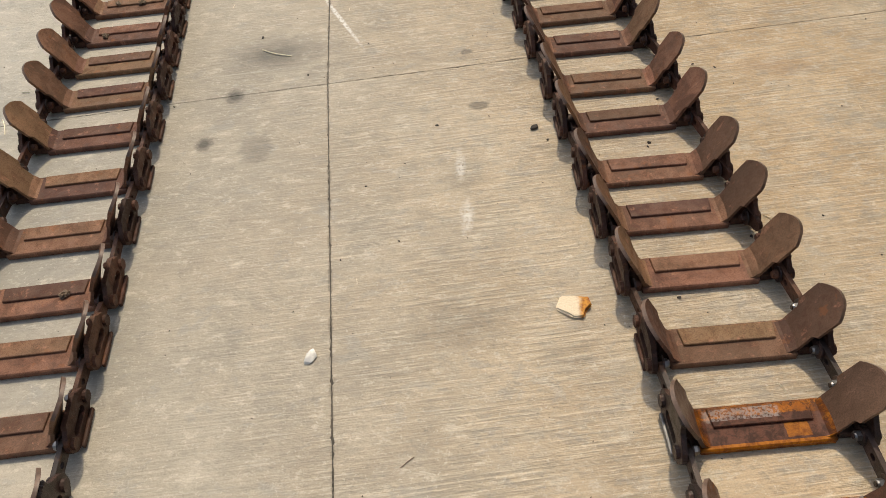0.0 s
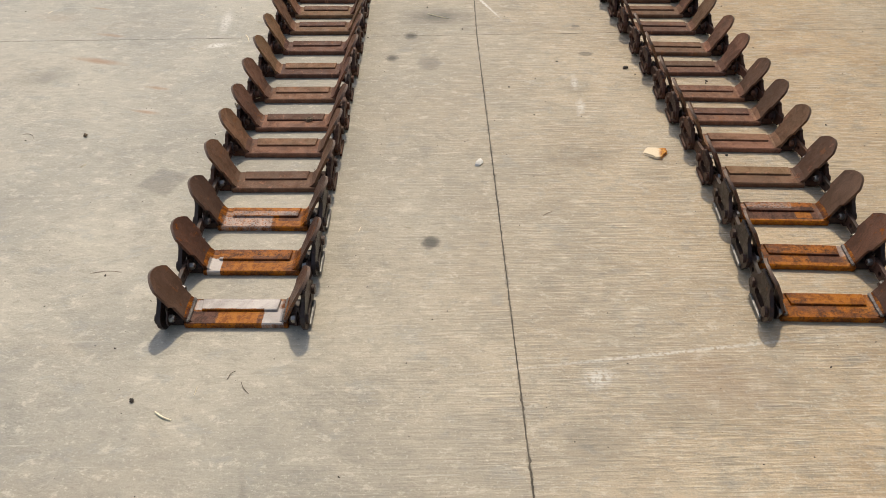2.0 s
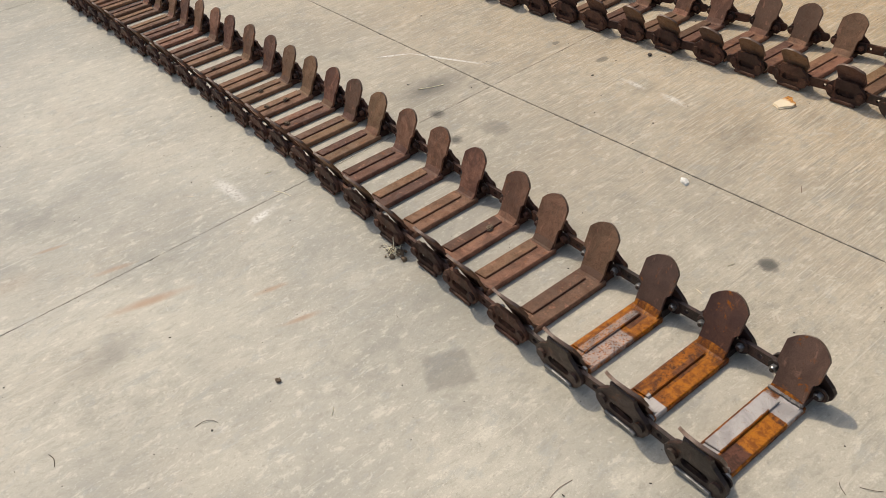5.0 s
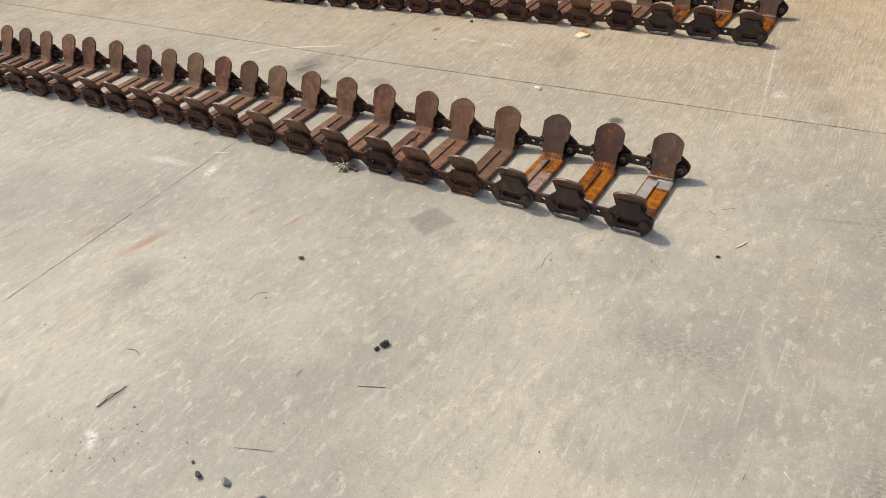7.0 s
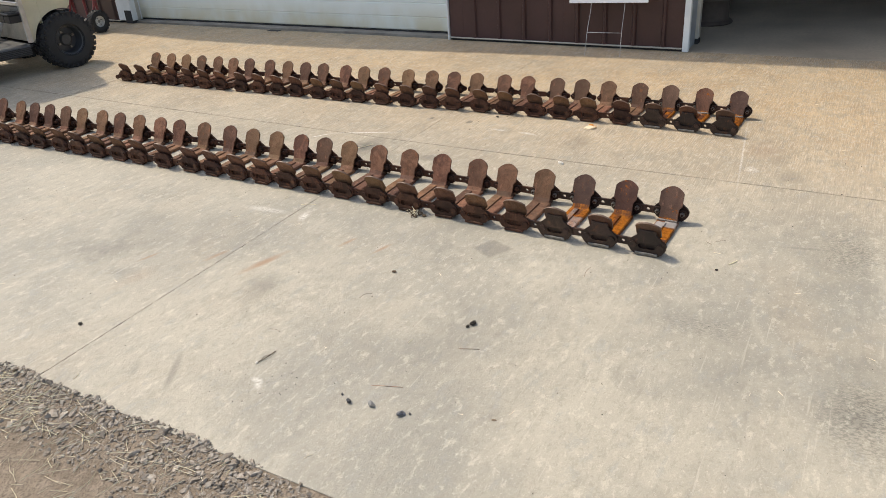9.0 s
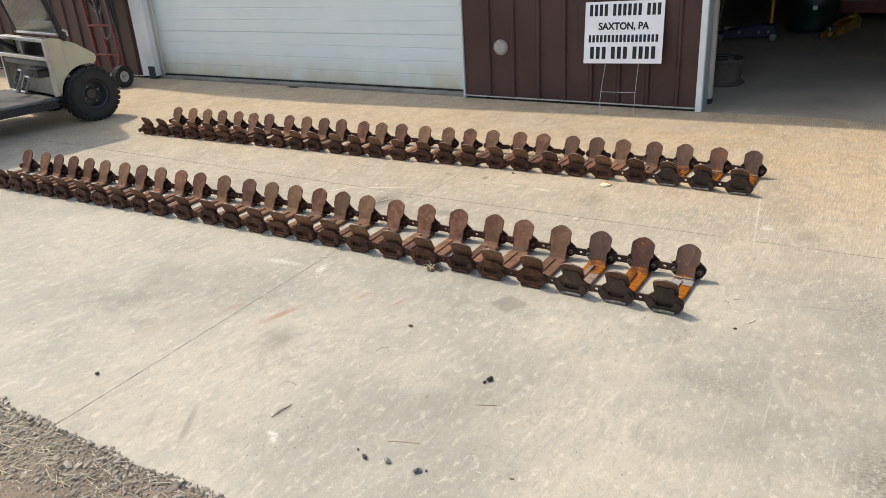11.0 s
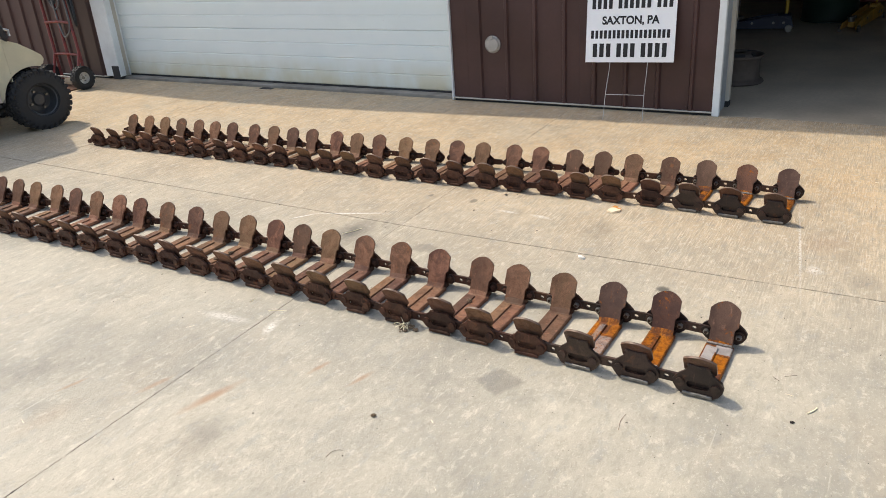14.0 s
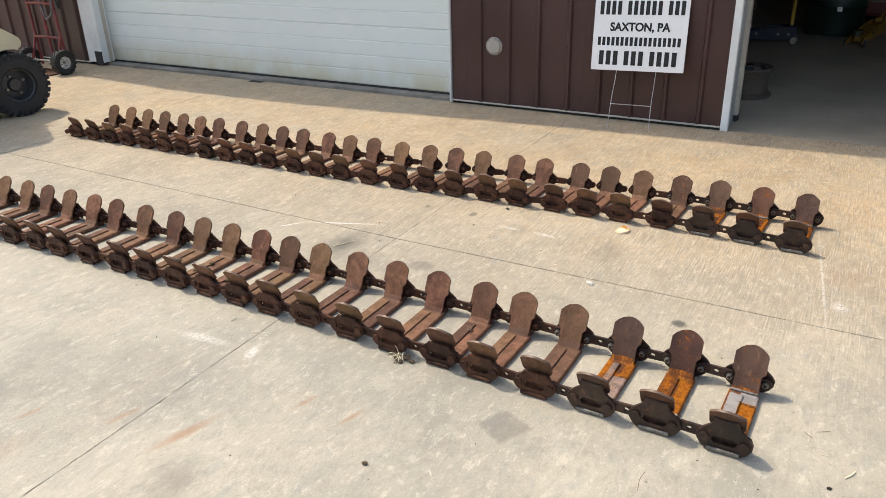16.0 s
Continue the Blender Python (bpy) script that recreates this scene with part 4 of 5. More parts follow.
def yard_sign():
    sign = thing("yard_sign", "white yard sign with black lettering on a wire stake", "sign")
    tilt = Matrix.Translation((1.995, 1.5225, 0.358)) @ pose(0, 0, 0, 90 - 9, 0, -90) @ pose(0, 0, 0, 0, 0, 1.6)
    board = block(bmesh.new(), (-0.305, 0.0, -0.002), (0.305, 0.457, 0.002), 0.0008)
    sheet = part("board", board, PAPER_WHITE, sign)
    sheet.matrix_basis = tilt

    def bar(x0, x1, y0, y1):
        ob = part("lettering", block(bmesh.new(), (x0, y0, 0.0023), (x1, y1, 0.0030)), INK, sheet)
        return ob

    def row(words, y0, y1, x0, x1, gap, letter=0.36):
        """Words as plain bars, letter by letter."""
        total = sum(words) + gap * (len(words) - 1)
        w = (x1 - x0) / total
        x = x0
        for n in words:
            for i in range(n):
                bar(x + w * letter * 0.5, x + w * (1 - letter * 0.5), y0, y1)
                x += w
            x += w * gap
    row((4, 6, 3), 0.352, 0.437, -0.275, 0.285, 0.7)
    row((18,), 0.158, 0.212, -0.275, 0.275, 0)
    row((3, 3, 4), 0.035, 0.125, -0.262, 0.262, 0.55)
    text = bpy.data.curves.new("town", "FONT")
    text.body, text.size, text.align_x = "SAXTON, PA", 0.088, "CENTER"
    text.extrude, text.offset = 0.0005, 0.0030
    made = new("town", text)
    bpy.context.view_layer.update()
    me = bpy.data.meshes.new_from_object(made.evaluated_get(bpy.context.evaluated_depsgraph_get()))
    bpy.data.objects.remove(made)
    me.materials.clear(), me.materials.append(INK)
    part_of("lettering", me, sheet, "", Matrix.Translation((0, 0.252, 0.0028)) @ Matrix.Diagonal((0.77, 0.82, 1, 1)))
    wires = [tilt @ Vector((s * 0.130, 0.0, -0.006)) for s in (-1, 1)]
    feet = [Vector((1.830, 1.365, 0.0)), Vector((1.810, 1.632, 0.0))]
    if (wires[0] - feet[0]).length > (wires[0] - feet[1]).length:
        feet.reverse()
    for w, f in zip(wires, feet):
        up = tilt.to_3x3() @ Vector((0, 0.3, 0))
        part("wire_leg", tube(bmesh.new(), bend([f, f.lerp(w, 0.5) + Vector((0, 0.004, 0)), w, w + up], 4), 0.0021, 6), WIRE, sign)
    part("wire_rung", tube(bmesh.new(), [feet[0].lerp(wires[0], 0.44) + Vector((0, 0.004, 0)), feet[1].lerp(wires[1], 0.44) + Vector((0, 0.004, 0))], 0.0021, 6), WIRE, sign)


yard_sign()


def vent_cover():
    cap = thing("vent_cover", "round grey hinged vent cap on the brown wall", "vent", pose(WALL - 0.001, 2.592, 0.442, 0, -90, 0) @ Matrix.Diagonal((0.87, 0.87, 0.9, 1)))
    grey = plain("grey_vent_plastic", (0.42, 0.40, 0.37), 0.5, 0, 0.12, 20)
    smooth(part("flange", lathe(bmesh.new(), [(0.074, 0.0), (0.074, 0.008), (0.066, 0.014), (0.064, 0.010), (0.062, 0.010)], 40), grey, cap))
    lid = smooth(part("lid", lathe(bmesh.new(), [(0.061, 0.009), (0.061, 0.018), (0.056, 0.023), (0.03, 0.025), (0.002, 0.0255)], 40), grey, cap))
    part("latch", block(bmesh.new(), (0.046, -0.014, 0.016), (0.076, 0.014, 0.030), 0.003), grey, lid)
    for a in (0, 90, 180, 270):
        x, y = 0.069 * math.cos(radians(a + 45)), 0.069 * math.sin(radians(a + 45))
        part("screw", rod(bmesh.new(), (x, y, 0.01), (x, y, 0.016), 0.005, 8), STEEL, cap)


vent_cover()


# ---- the golf cart ----
def wheel(parent, name, m, r, width, rim_r, rim_mat, blocks, label=""):
    """A tyre with cut tread on a dished rim, its axle along y; y < 0 is the outer side."""
    w = width / 2
    turn = Matrix.Rotation(radians(90), 4, "X")
    prof = [(rim_r, -w * 0.80), (rim_r + 0.010, -w * 0.95), (r * 0.80, -w), (r * 0.92, -w * 0.94), (r * 0.965, -w * 0.78), (r * 0.972, 0), (r * 0.965, w * 0.78),
            (r * 0.92, w * 0.94), (r * 0.80, w), (rim_r + 0.010, w * 0.95), (rim_r, w * 0.80)]
    hub = thing_part(name, parent, m, label)
    tyre = smooth(part("tyre", lathe(bmesh.new(), prof, 48, turn, True), RUBBER, hub), 50)
    tread = bmesh.new()
    for k in range(blocks):
        for row, (y, ln) in enumerate(((-0.80, 0.42), (-0.28, 0.42), (0.28, 0.42), (0.80, 0.42))):
            a = (k + 0.5 * (row % 2)) * math.tau / blocks
            size = (math.tau * r / blocks * 0.62, width * ln / 2.1, 0.020 * r / 0.25)
            mm = Matrix.Rotation(a, 4, "Y") @ Matrix.Translation((0, y * w, r * 0.972)) @ Matrix.Rotation(radians(18 if row % 2 else -18), 4, "Z")
            if abs(y) > 0.5:
                mm = mm @ Matrix.Rotation(radians(-14 if y > 0 else 14), 4, "X")
            block(tread, tuple(-s / 2 for s in size), tuple(s / 2 for s in size), 0, mm)
        # lugs that run down the shoulder
        for s in (-1, 1):
            a = (k + (0.25 if s > 0 else 0.75)) * math.tau / blocks
            mm = Matrix.Rotation(a, 4, "Y") @ Matrix.Translation((0, s * w * 0.97, r * 0.865))
            block(tread, (-r * 0.030, -0.006, -r * 0.045), (r * 0.030, 0.006, r * 0.07), 0, mm)
    part("tread_block", tread, RUBBER, hub)
    d = width
    rp = [(rim_r * 1.02, -d * 0.44), (rim_r * 1.03, -d * 0.40), (rim_r * 0.93, -d * 0.36), (rim_r * 0.88, -d * 0.12), (rim_r * 0.80, -d * 0.02), (rim_r * 0.45, -d * 0.06),
          (rim_r * 0.34, -d * 0.14), (rim_r * 0.02, -d * 0.15), (rim_r * 0.02, d * 0.3), (rim_r * 1.0, d * 0.4)]
    rim = smooth(part("rim", lathe(bmesh.new(), [(a, -b) for a, b in rp], 40, turn, False, (False, False)), rim_mat, hub), 35)
    for k in range(4):
        a = k * math.tau / 4 + 0.4
        p = Vector((math.cos(a) * rim_r * 0.58, -d * 0.05, math.sin(a) * rim_r * 0.58))
        ob = part("lug_nut", rod(bmesh.new(), p, p + Vector((0, -0.02, 0)), rim_r * 0.08, 6), BOLT, hub)
    return hub


def thing_part(name, parent, m, label=""):
    """A part that is itself made of pieces: a small axle stub carries them."""
    bm = rod(bmesh.new(), (0, -0.012, 0), (0, 0.05, 0), 0.016, 10)
    ob = part(name, bm, BOLT, parent, label)
    ob.matrix_basis = m
    return ob


def tinted_pane(name, tint):
    n = Nodes(name)
    clear, gloss = n.add("BsdfTransparent"), n.add("BsdfGlossy")
    clear.inputs["Color"].default_value = (*tint, 1)
    gloss.inputs["Roughness"].default_value = 0.08
    # patchy pale diffuse stands in for haze and reflections on the pane
    haze = n.add("BsdfDiffuse")
    haze.inputs["Color"].default_value = (0.66, 0.64, 0.60, 1)
    a, b = n.add("MixShader"), n.add("MixShader")
    p = n.where("object")
    n.put(n.ramp(n.noise(p, 2.2, 3), 0.4, 0.62, 0.10, 0.26), a.inputs[0])
    n.put(clear.outputs[0], a.inputs[1]), n.put(haze.outputs[0], a.inputs[2])
    f = n.add("Fresnel")
    n.put(f.outputs[0], b.inputs[0]), n.put(a.outputs[0], b.inputs[1]), n.put(gloss.outputs[0], b.inputs[2])
    n.put(b.outputs[0], n.t.nodes["Material Output"].inputs["Surface"])
    return n.mat


def golf_cart():
    cart = thing("golf_cart", "cream golf cart with black knobbly tyres parked facing the building", "golf cart", pose(0.385, 6.26, 0, 0, 0, -9.9))
    rimm = plain("black_rim", (0.060, 0.064, 0.070), 0.4, 0.2, 0.2, 12)
    for x, y, s in ((0.115, -0.43, 3), (0.115, 0.43, 3), (-1.60, -0.43, 0), (-1.60, 0.43, 0)):
        wheel(cart, "wheel", pose(x, y, 0.23, 0, 0, s + (180 if y > 0 else 0)), 0.23, 0.20, 0.122, rimm, 30, "black knobbly tyre on a black rim")
    # nose cowl with wheel arches
    arch = [(0.115 + 0.255 * math.cos(radians(a)), 0.235 + 0.255 * math.sin(radians(a))) for a in range(168, 64, -8)]
    outline = [(-0.045, 0.262)] + [p for p in arch if p[0] > -0.045] + [(0.228, 0.495), (0.240, 0.530), (0.226, 0.560), (0.190, 0.590), (0.080, 0.668), (-0.03, 0.716), (-0.045, 0.720)]
    bm = prism(bmesh.new(), outline, -0.47, 0.47, "y")
    bmesh.ops.bevel(bm, geom=[e for e in bm.edges if abs(abs((e.verts[0].co.y + e.verts[1].co.y) / 2) - 0.47) < 0.01 and max(v.co.z for v in e.verts) > 0.5 and min(v.co.z for v in e.verts) > 0.48],
                    offset=0.03, segments=4, affect="EDGES")
    cowl = smooth(part("cowl", bm, CREAM, cart), 35)
    for s in (-1, 1):
        lo = [(-0.165, 0.262)] + [p for p in arch if -0.165 < p[0] < -0.045] + [(-0.046, 0.43), (-0.046, 0.720), (-0.10, 0.733), (-0.165, 0.737)]
        part("side_skin", prism(bmesh.new(), lo, s * 0.455 - 0.015, s * 0.455 + 0.015, "y"), CREAM, cowl)
    part("dash_top", prism(bmesh.new(), [(-0.165, 0.712), (-0.046, 0.700), (-0.046, 0.720), (-0.10, 0.733), (-0.165, 0.737)], -0.438, 0.438, "y"), CREAM, cowl)
    liner = prism(bmesh.new(), [(-0.02, 0.24)] + [(0.115 + 0.25 * math.cos(radians(a)), 0.235 + 0.25 * math.sin(radians(a))) for a in range(116, 68, -8)] + [(0.16, 0.40), (-0.02, 0.40)], -0.30, 0.30, "y")
    part("wheel_liner", liner, BLACK, cowl)
    for s in (-1, 1):
        part("headlight", block(bmesh.new(), (0.205, s * 0.34 - 0.06, 0.515), (0.243, s * 0.34 + 0.06, 0.555), 0.01), PAPER_WHITE, cowl)
    # dash across the cart with an aluminium frame
    dash = part("dash", block(bmesh.new(), (-0.07, -0.46, 0.510), (-0.05, 0.46, 0.705), 0.004), BLACK, cart)
    for lo, hi in (((-0.205, -0.49, 0.712), (-0.166, 0.47, 0.742)), ((-0.215, -0.49, 0.560), (-0.172, 0.47, 0.592)), ((-0.205, -0.492, 0.264), (-0.166, -0.462, 0.711)),
                   ((-0.205, 0.44, 0.264), (-0.166, 0.468, 0.711)), ((-0.20, -0.03, 0.593), (-0.172, -0.012, 0.711))):
        part("frame_bar", block(bmesh.new(), lo, hi, 0.004), ALUMINIUM, dash, "bare aluminium trim")
    part("dash_pad", block(bmesh.new(), (-0.19, -0.46, 0.500), (-0.06, 0.46, 0.552), 0.006), plain("pale_dash", (0.24, 0.235, 0.22), 0.6), dash)
    part("switch_panel", block(bmesh.new(), (-0.150, 0.06, 0.60), (-0.135, 0.20, 0.71), 0.004), plain("grey_plate", (0.3, 0.3, 0.29), 0.5), dash)
    part("knob", rod(bmesh.new(), (-0.19, 0.04, 0.615), (-0.173, 0.04, 0.615), 0.014, 12), RED_PAINT, dash, "red knob")
    cup = bmesh.new()
    block(cup, (-0.30, -0.475, 0.492), (-0.192, -0.26, 0.514), 0.008)
    block(cup, (-0.295, -0.47, 0.434), (-0.195, -0.365, 0.492), 0.006)
    block(cup, (-0.295, -0.36, 0.434), (-0.195, -0.265, 0.492), 0.006)
    part("cup_holder", cup, BLACK, cart)
    for y in (-0.42, -0.315):
        part("cup_well", rod(bmesh.new(), (-0.245, y, 0.508), (-0.245, y, 0.5175), 0.038, 20), RUBBER, cart)
    # floor, firewall, pedals, step
    part("floor_pan", block(bmesh.new(), (-1.05, -0.47, 0.225), (-0.17, 0.47, 0.250), 0.006), GREY_MAT, cart)
    part("firewall", block(bmesh.new(), (-0.03, -0.46, -0.13), (-0.015, 0.46, 0.19), 0.004, Matrix.Translation((-0.09, 0, 0.375)) @ Matrix.Rotation(radians(14), 4, "Y")),
         plain("tan_firewall", (0.42, 0.385, 0.32), 0.6, 0, 0.4, 5), cart)
    for y, h in ((0.06, 0.15), (0.24, 0.20)):
        pedal = part("pedal", block(bmesh.new(), (-0.012, -0.045, 0.0), (0.012, 0.045, h), 0.004, Matrix.Translation((-0.24, y, 0.262)) @ Matrix.Rotation(radians(28), 4, "Y")), ALUMINIUM, cart)
        for k in range(3):
            part("grip_strip", block(bmesh.new(), (-0.0175, -0.030 + 0.024 * k, 0.015), (-0.0130, -0.018 + 0.024 * k, h - 0.015), 0, Matrix.Translation((-0.24, y, 0.262)) @ Matrix.Rotation(radians(28), 4, "Y")), RUBBER, pedal)
    for s in (-1, 1):
        step = part("rocker_panel", block(bmesh.new(), (-1.12, s * 0.495 - 0.03, 0.176), (-0.215, s * 0.495 + 0.03, 0.252), 0.008), GREY_MAT, cart)
        for k in range(5):
            z = 0.186 + 0.013 * k
            part("rib", block(bmesh.new(), (-1.11, s * 0.527 - 0.004, z), (-0.22, s * 0.527 + 0.004, z + 0.006), 0.0015), BLACK, step)
    # windscreen between raked black posts
    for s in (-1, 1):
        part("post", tube(bmesh.new(), bend([(0.005, s * 0.44, 0.715), (-0.012, s * 0.44, 0.76), (-0.11, s * 0.43, 1.13), (-0.21, s * 0.41, 1.47), (-0.26, s * 0.40, 1.50)], 5), 0.024, 12), BLACK, cart)
        part("clamp", tube(bmesh.new(), [(0.03, s * 0.455, 0.735), (0.03, s * 0.455, 0.775), (-0.005, s * 0.455, 0.790)], 0.010, 8), ALUMINIUM, cart)
        part("rear_post", tube(bmesh.new(), [(-1.25, s * 0.43, 0.70), (-1.35, s * 0.41, 1.50)], 0.017, 10), BLACK, cart)
    pane = bmesh.new()
    m = Matrix.Translation((-0.02, 0, 0.755)) @ Matrix.Rotation(radians(-14.5), 4, "Y")
    block(pane, (-0.003, -0.40, 0.0), (0.003, 0.47, 0.70), 0.001, m)
    screen = part("windscreen", pane, tinted_pane("smoked_acrylic", (0.66, 0.65, 0.63)), cart, "hazy smoked plastic windscreen")
    part("screen_rail", block(bmesh.new(), (-0.012, -0.39, -0.014), (0.010, 0.47, 0.006), 0.003, m), ALUMINIUM, screen)
    smooth(part("roof_panel", block(bmesh.new(), (-1.55, -0.42, 1.495), (-0.20, 0.42, 1.545), 0.02, seg=3), CREAM, cart), 50)
    # steering
    part("steering_column", tube(bmesh.new(), [(-0.12, 0.25, 0.60), (-0.42, 0.25, 0.83)], 0.022, 10), BLACK, cart)
    sw = bmesh.new()
    ring = [(-0.42 + 0.17 * math.cos(a) * 0.60, 0.25 + 0.17 * math.sin(a), 0.83 + 0.17 * math.cos(a) * 0.80) for a in [k * math.tau / 28 for k in range(29)]]
    tube(sw, ring, 0.012, 8)
    for a in (0.5, 2.6, 4.7):
        tube(sw, [(-0.42, 0.25, 0.83), (-0.42 + 0.17 * math.cos(a) * 0.60, 0.25 + 0.17 * math.sin(a), 0.83 + 0.17 * math.cos(a) * 0.80)], 0.008, 6)
    part("steering_wheel", sw, BLACK, cart)
    # seat and rear body
    part("seat_base", block(bmesh.new(), (-1.22, -0.47, 0.25), (-0.735, 0.47, 0.56), 0.02, seg=2), CREAM, cart)
    part("seat_cushion", block(bmesh.new(), (-1.22, -0.46, 0.562), (-0.70, 0.46, 0.68), 0.03, seg=3), BLACK, cart)
    part("seat_back", block(bmesh.new(), (-0.04, -0.46, 0.0), (0.05, 0.46, 0.40), 0.03, Matrix.Translation((-1.17, 0, 0.70)) @ Matrix.Rotation(radians(-12), 4, "Y"), 3), BLACK, cart)
    part("rear_body", block(bmesh.new(), (-2.15, -0.47, 0.36), (-1.24, 0.47, 0.72), 0.05, seg=3), CREAM, cart)
    part("chassis", block(bmesh.new(), (-2.0, -0.25, 0.17), (0.08, 0.25, 0.222), 0.01), BLACK, cart)
    return cart


golf_cart()


# ---- the hand truck ----
def hand_truck():
    t = thing("hand_truck", "red two-wheeled hand truck with draped hoses leaning on the brown wall", "hand truck")
    white_rim = plain("white_rim", (0.6, 0.6, 0.57), 0.5, 0, 0.2, 20)
    for y, turn in ((6.915, 0), (7.450, 180)):
        wheel(t, "wheel", pose(1.61, y, 0.114, 0, 0, turn), 0.114, 0.075, 0.056, white_rim, 18, "black pneumatic tyre on a white rim")
    part("axle", rod(bmesh.new(), (1.61, 6.92, 0.114), (1.61, 7.445, 0.114), 0.010, 10), STEEL, t)
    base, top = Vector((1.70, 0, 0.06)), Vector((1.985, 0.50, 1.45))
    ys = (6.985, 7.175, 7.375)
    for y in ys:
        off = Vector((0, y, 0))
        part("rail", tube(bmesh.new(), [base + off, base.lerp(top, 0.5) + off, top + off], 0.0155, 10), RED_PAINT, t)
    for f in (0.18, 0.40, 0.62, 0.84):
        p = base.lerp(top, f)
        part("rung", tube(bmesh.new(), [p + Vector((-0.012, ys[0], 0)), p + Vector((-0.022, ys[1], 0.01)), p + Vector((-0.012, ys[2], 0))], 0.013, 8), RED_PAINT, t)
    part("grip", tube(bmesh.new(), bend([top + Vector((0, ys[0], 0)), top + Vector((0.05, ys[0] + 0.06, 0.10)), top + Vector((0.05, ys[2] - 0.04, 0.10)), top + Vector((0, ys[2], 0))], 5), 0.014, 8), RED_PAINT, t)
    for y in (ys[0], ys[2]):
        part("strut", tube(bmesh.new(), [base.lerp(top, 0.20) + Vector((0, y, 0)), (1.61, y, 0.114)], 0.013, 8), RED_PAINT, t)
    part("toe_plate", block(bmesh.new(), (1.46, 6.98, 0.003), (1.71, 7.39, 0.012), 0.002), RUST_DARK, t)
    return t


hand_truck()


def hose(label, points, r, material):
    points = [(x + 0.03 + 0.06 * z, y - 0.10 + 0.36 * z, z) for x, y, z in points]
    ob = smooth(part("hose", tube(bmesh.new(), bend(points, 8), r, 8), material), 80)
    return tagged(ob, label, "hose", "hoses on the hand truck")


GREY_HOSE = plain("grey_hose", (0.13, 0.125, 0.12), 0.6)
hose("black rubber hose looped over the hand truck", [(1.824, 7.105, 1.30), (1.788, 7.165, 0.95), (1.770, 7.245, 0.80), (1.788, 7.345, 0.92), (1.824, 7.405, 1.30)], 0.016, RUBBER)
hose("grey hose looped over the hand truck", [(1.821, 7.125, 1.28), (1.782, 7.145, 0.86), (1.761, 7.225, 0.745), (1.782, 7.325, 0.86), (1.821, 7.385, 1.28)], 0.010, GREY_HOSE)
hose("grey hose hanging low on the hand truck", [(1.824, 7.065, 1.32), (1.740, 7.055, 0.66), (1.710, 7.135, 0.50), (1.725, 7.225, 0.56), (1.815, 7.245, 1.25)], 0.010, GREY_HOSE)
hose("black rubber hose hanging by the rail of the hand truck", [(1.842, 7.005, 1.36), (1.818, 6.985, 1.0), (1.788, 7.015, 0.66), (1.800, 7.065, 0.60), (1.824, 7.055, 0.95), (1.848, 7.045, 1.36)], 0.013, RUBBER)
bucket = thing("bucket", "white plastic bucket hanging on the hand truck", "bucket", pose(1.76, 7.43, 0.995, 0, 5, 0) @ Matrix.Diagonal((1.1, 1.1, 1.3, 1)))
smooth(part("pail", lathe(bmesh.new(), [(0.075, 0.0), (0.082, 0.004), (0.095, 0.20), (0.100, 0.205), (0.100, 0.22), (0.091, 0.22), (0.078, 0.010)], 28), PAPER_WHITE, bucket))
part("bail", tube(bmesh.new(), bend([(0, -0.098, 0.20), (0, -0.07, 0.29), (0, 0.0, 0.33), (0, 0.07, 0.29), (0, 0.098, 0.20)], 5), 0.003, 6), STEEL, bucket)


# ---- inside the open bay ----
def truck_rim():
    rimm = plain("dusty_rim_steel", (0.10, 0.080, 0.066), 0.75, 0.0, 0.3, 9)
    r = thing("wheel_rim", "bare dusty steel truck wheel rim lying on the shop floor", "wheel rim", pose(3.21, 1.015, 0) @ Matrix.Diagonal((0.77, 0.77, 0.74, 1)))
    prof = [(0.255, 0.0), (0.262, 0.012), (0.250, 0.030), (0.222, 0.045), (0.214, 0.10), (0.214, 0.235), (0.232, 0.262), (0.246, 0.272), (0.246, 0.290), (0.236, 0.294),
            (0.222, 0.276), (0.200, 0.245), (0.200, 0.06), (0.235, 0.012)]
    smooth(part("barrel", lathe(bmesh.new(), prof, 48, None, True), rimm, r), 40)
    dish = lathe(bmesh.new(), [(0.199, 0.20), (0.175, 0.245), (0.14, 0.300), (0.09, 0.315), (0.07, 0.312), (0.070, 0.300), (0.13, 0.285), (0.165, 0.235), (0.19, 0.195)], 40, None, True)
    smooth(part("disc", dish, rimm, r), 40)
    for k in range(5):
        a = k * math.tau / 5 + 0.9
        # an ink-black block paints the dark of each opening onto the disc
        part("hand_hole_shade", block(bmesh.new(), (-0.04, -0.05, -0.006), (0.04, 0.05, 0.006), 0.003, Matrix.Rotation(a, 4, "Z") @ Matrix.Translation((0.158, 0, 0.274)) @ Matrix.Rotation(radians(52), 4, "Y")), INK, r)


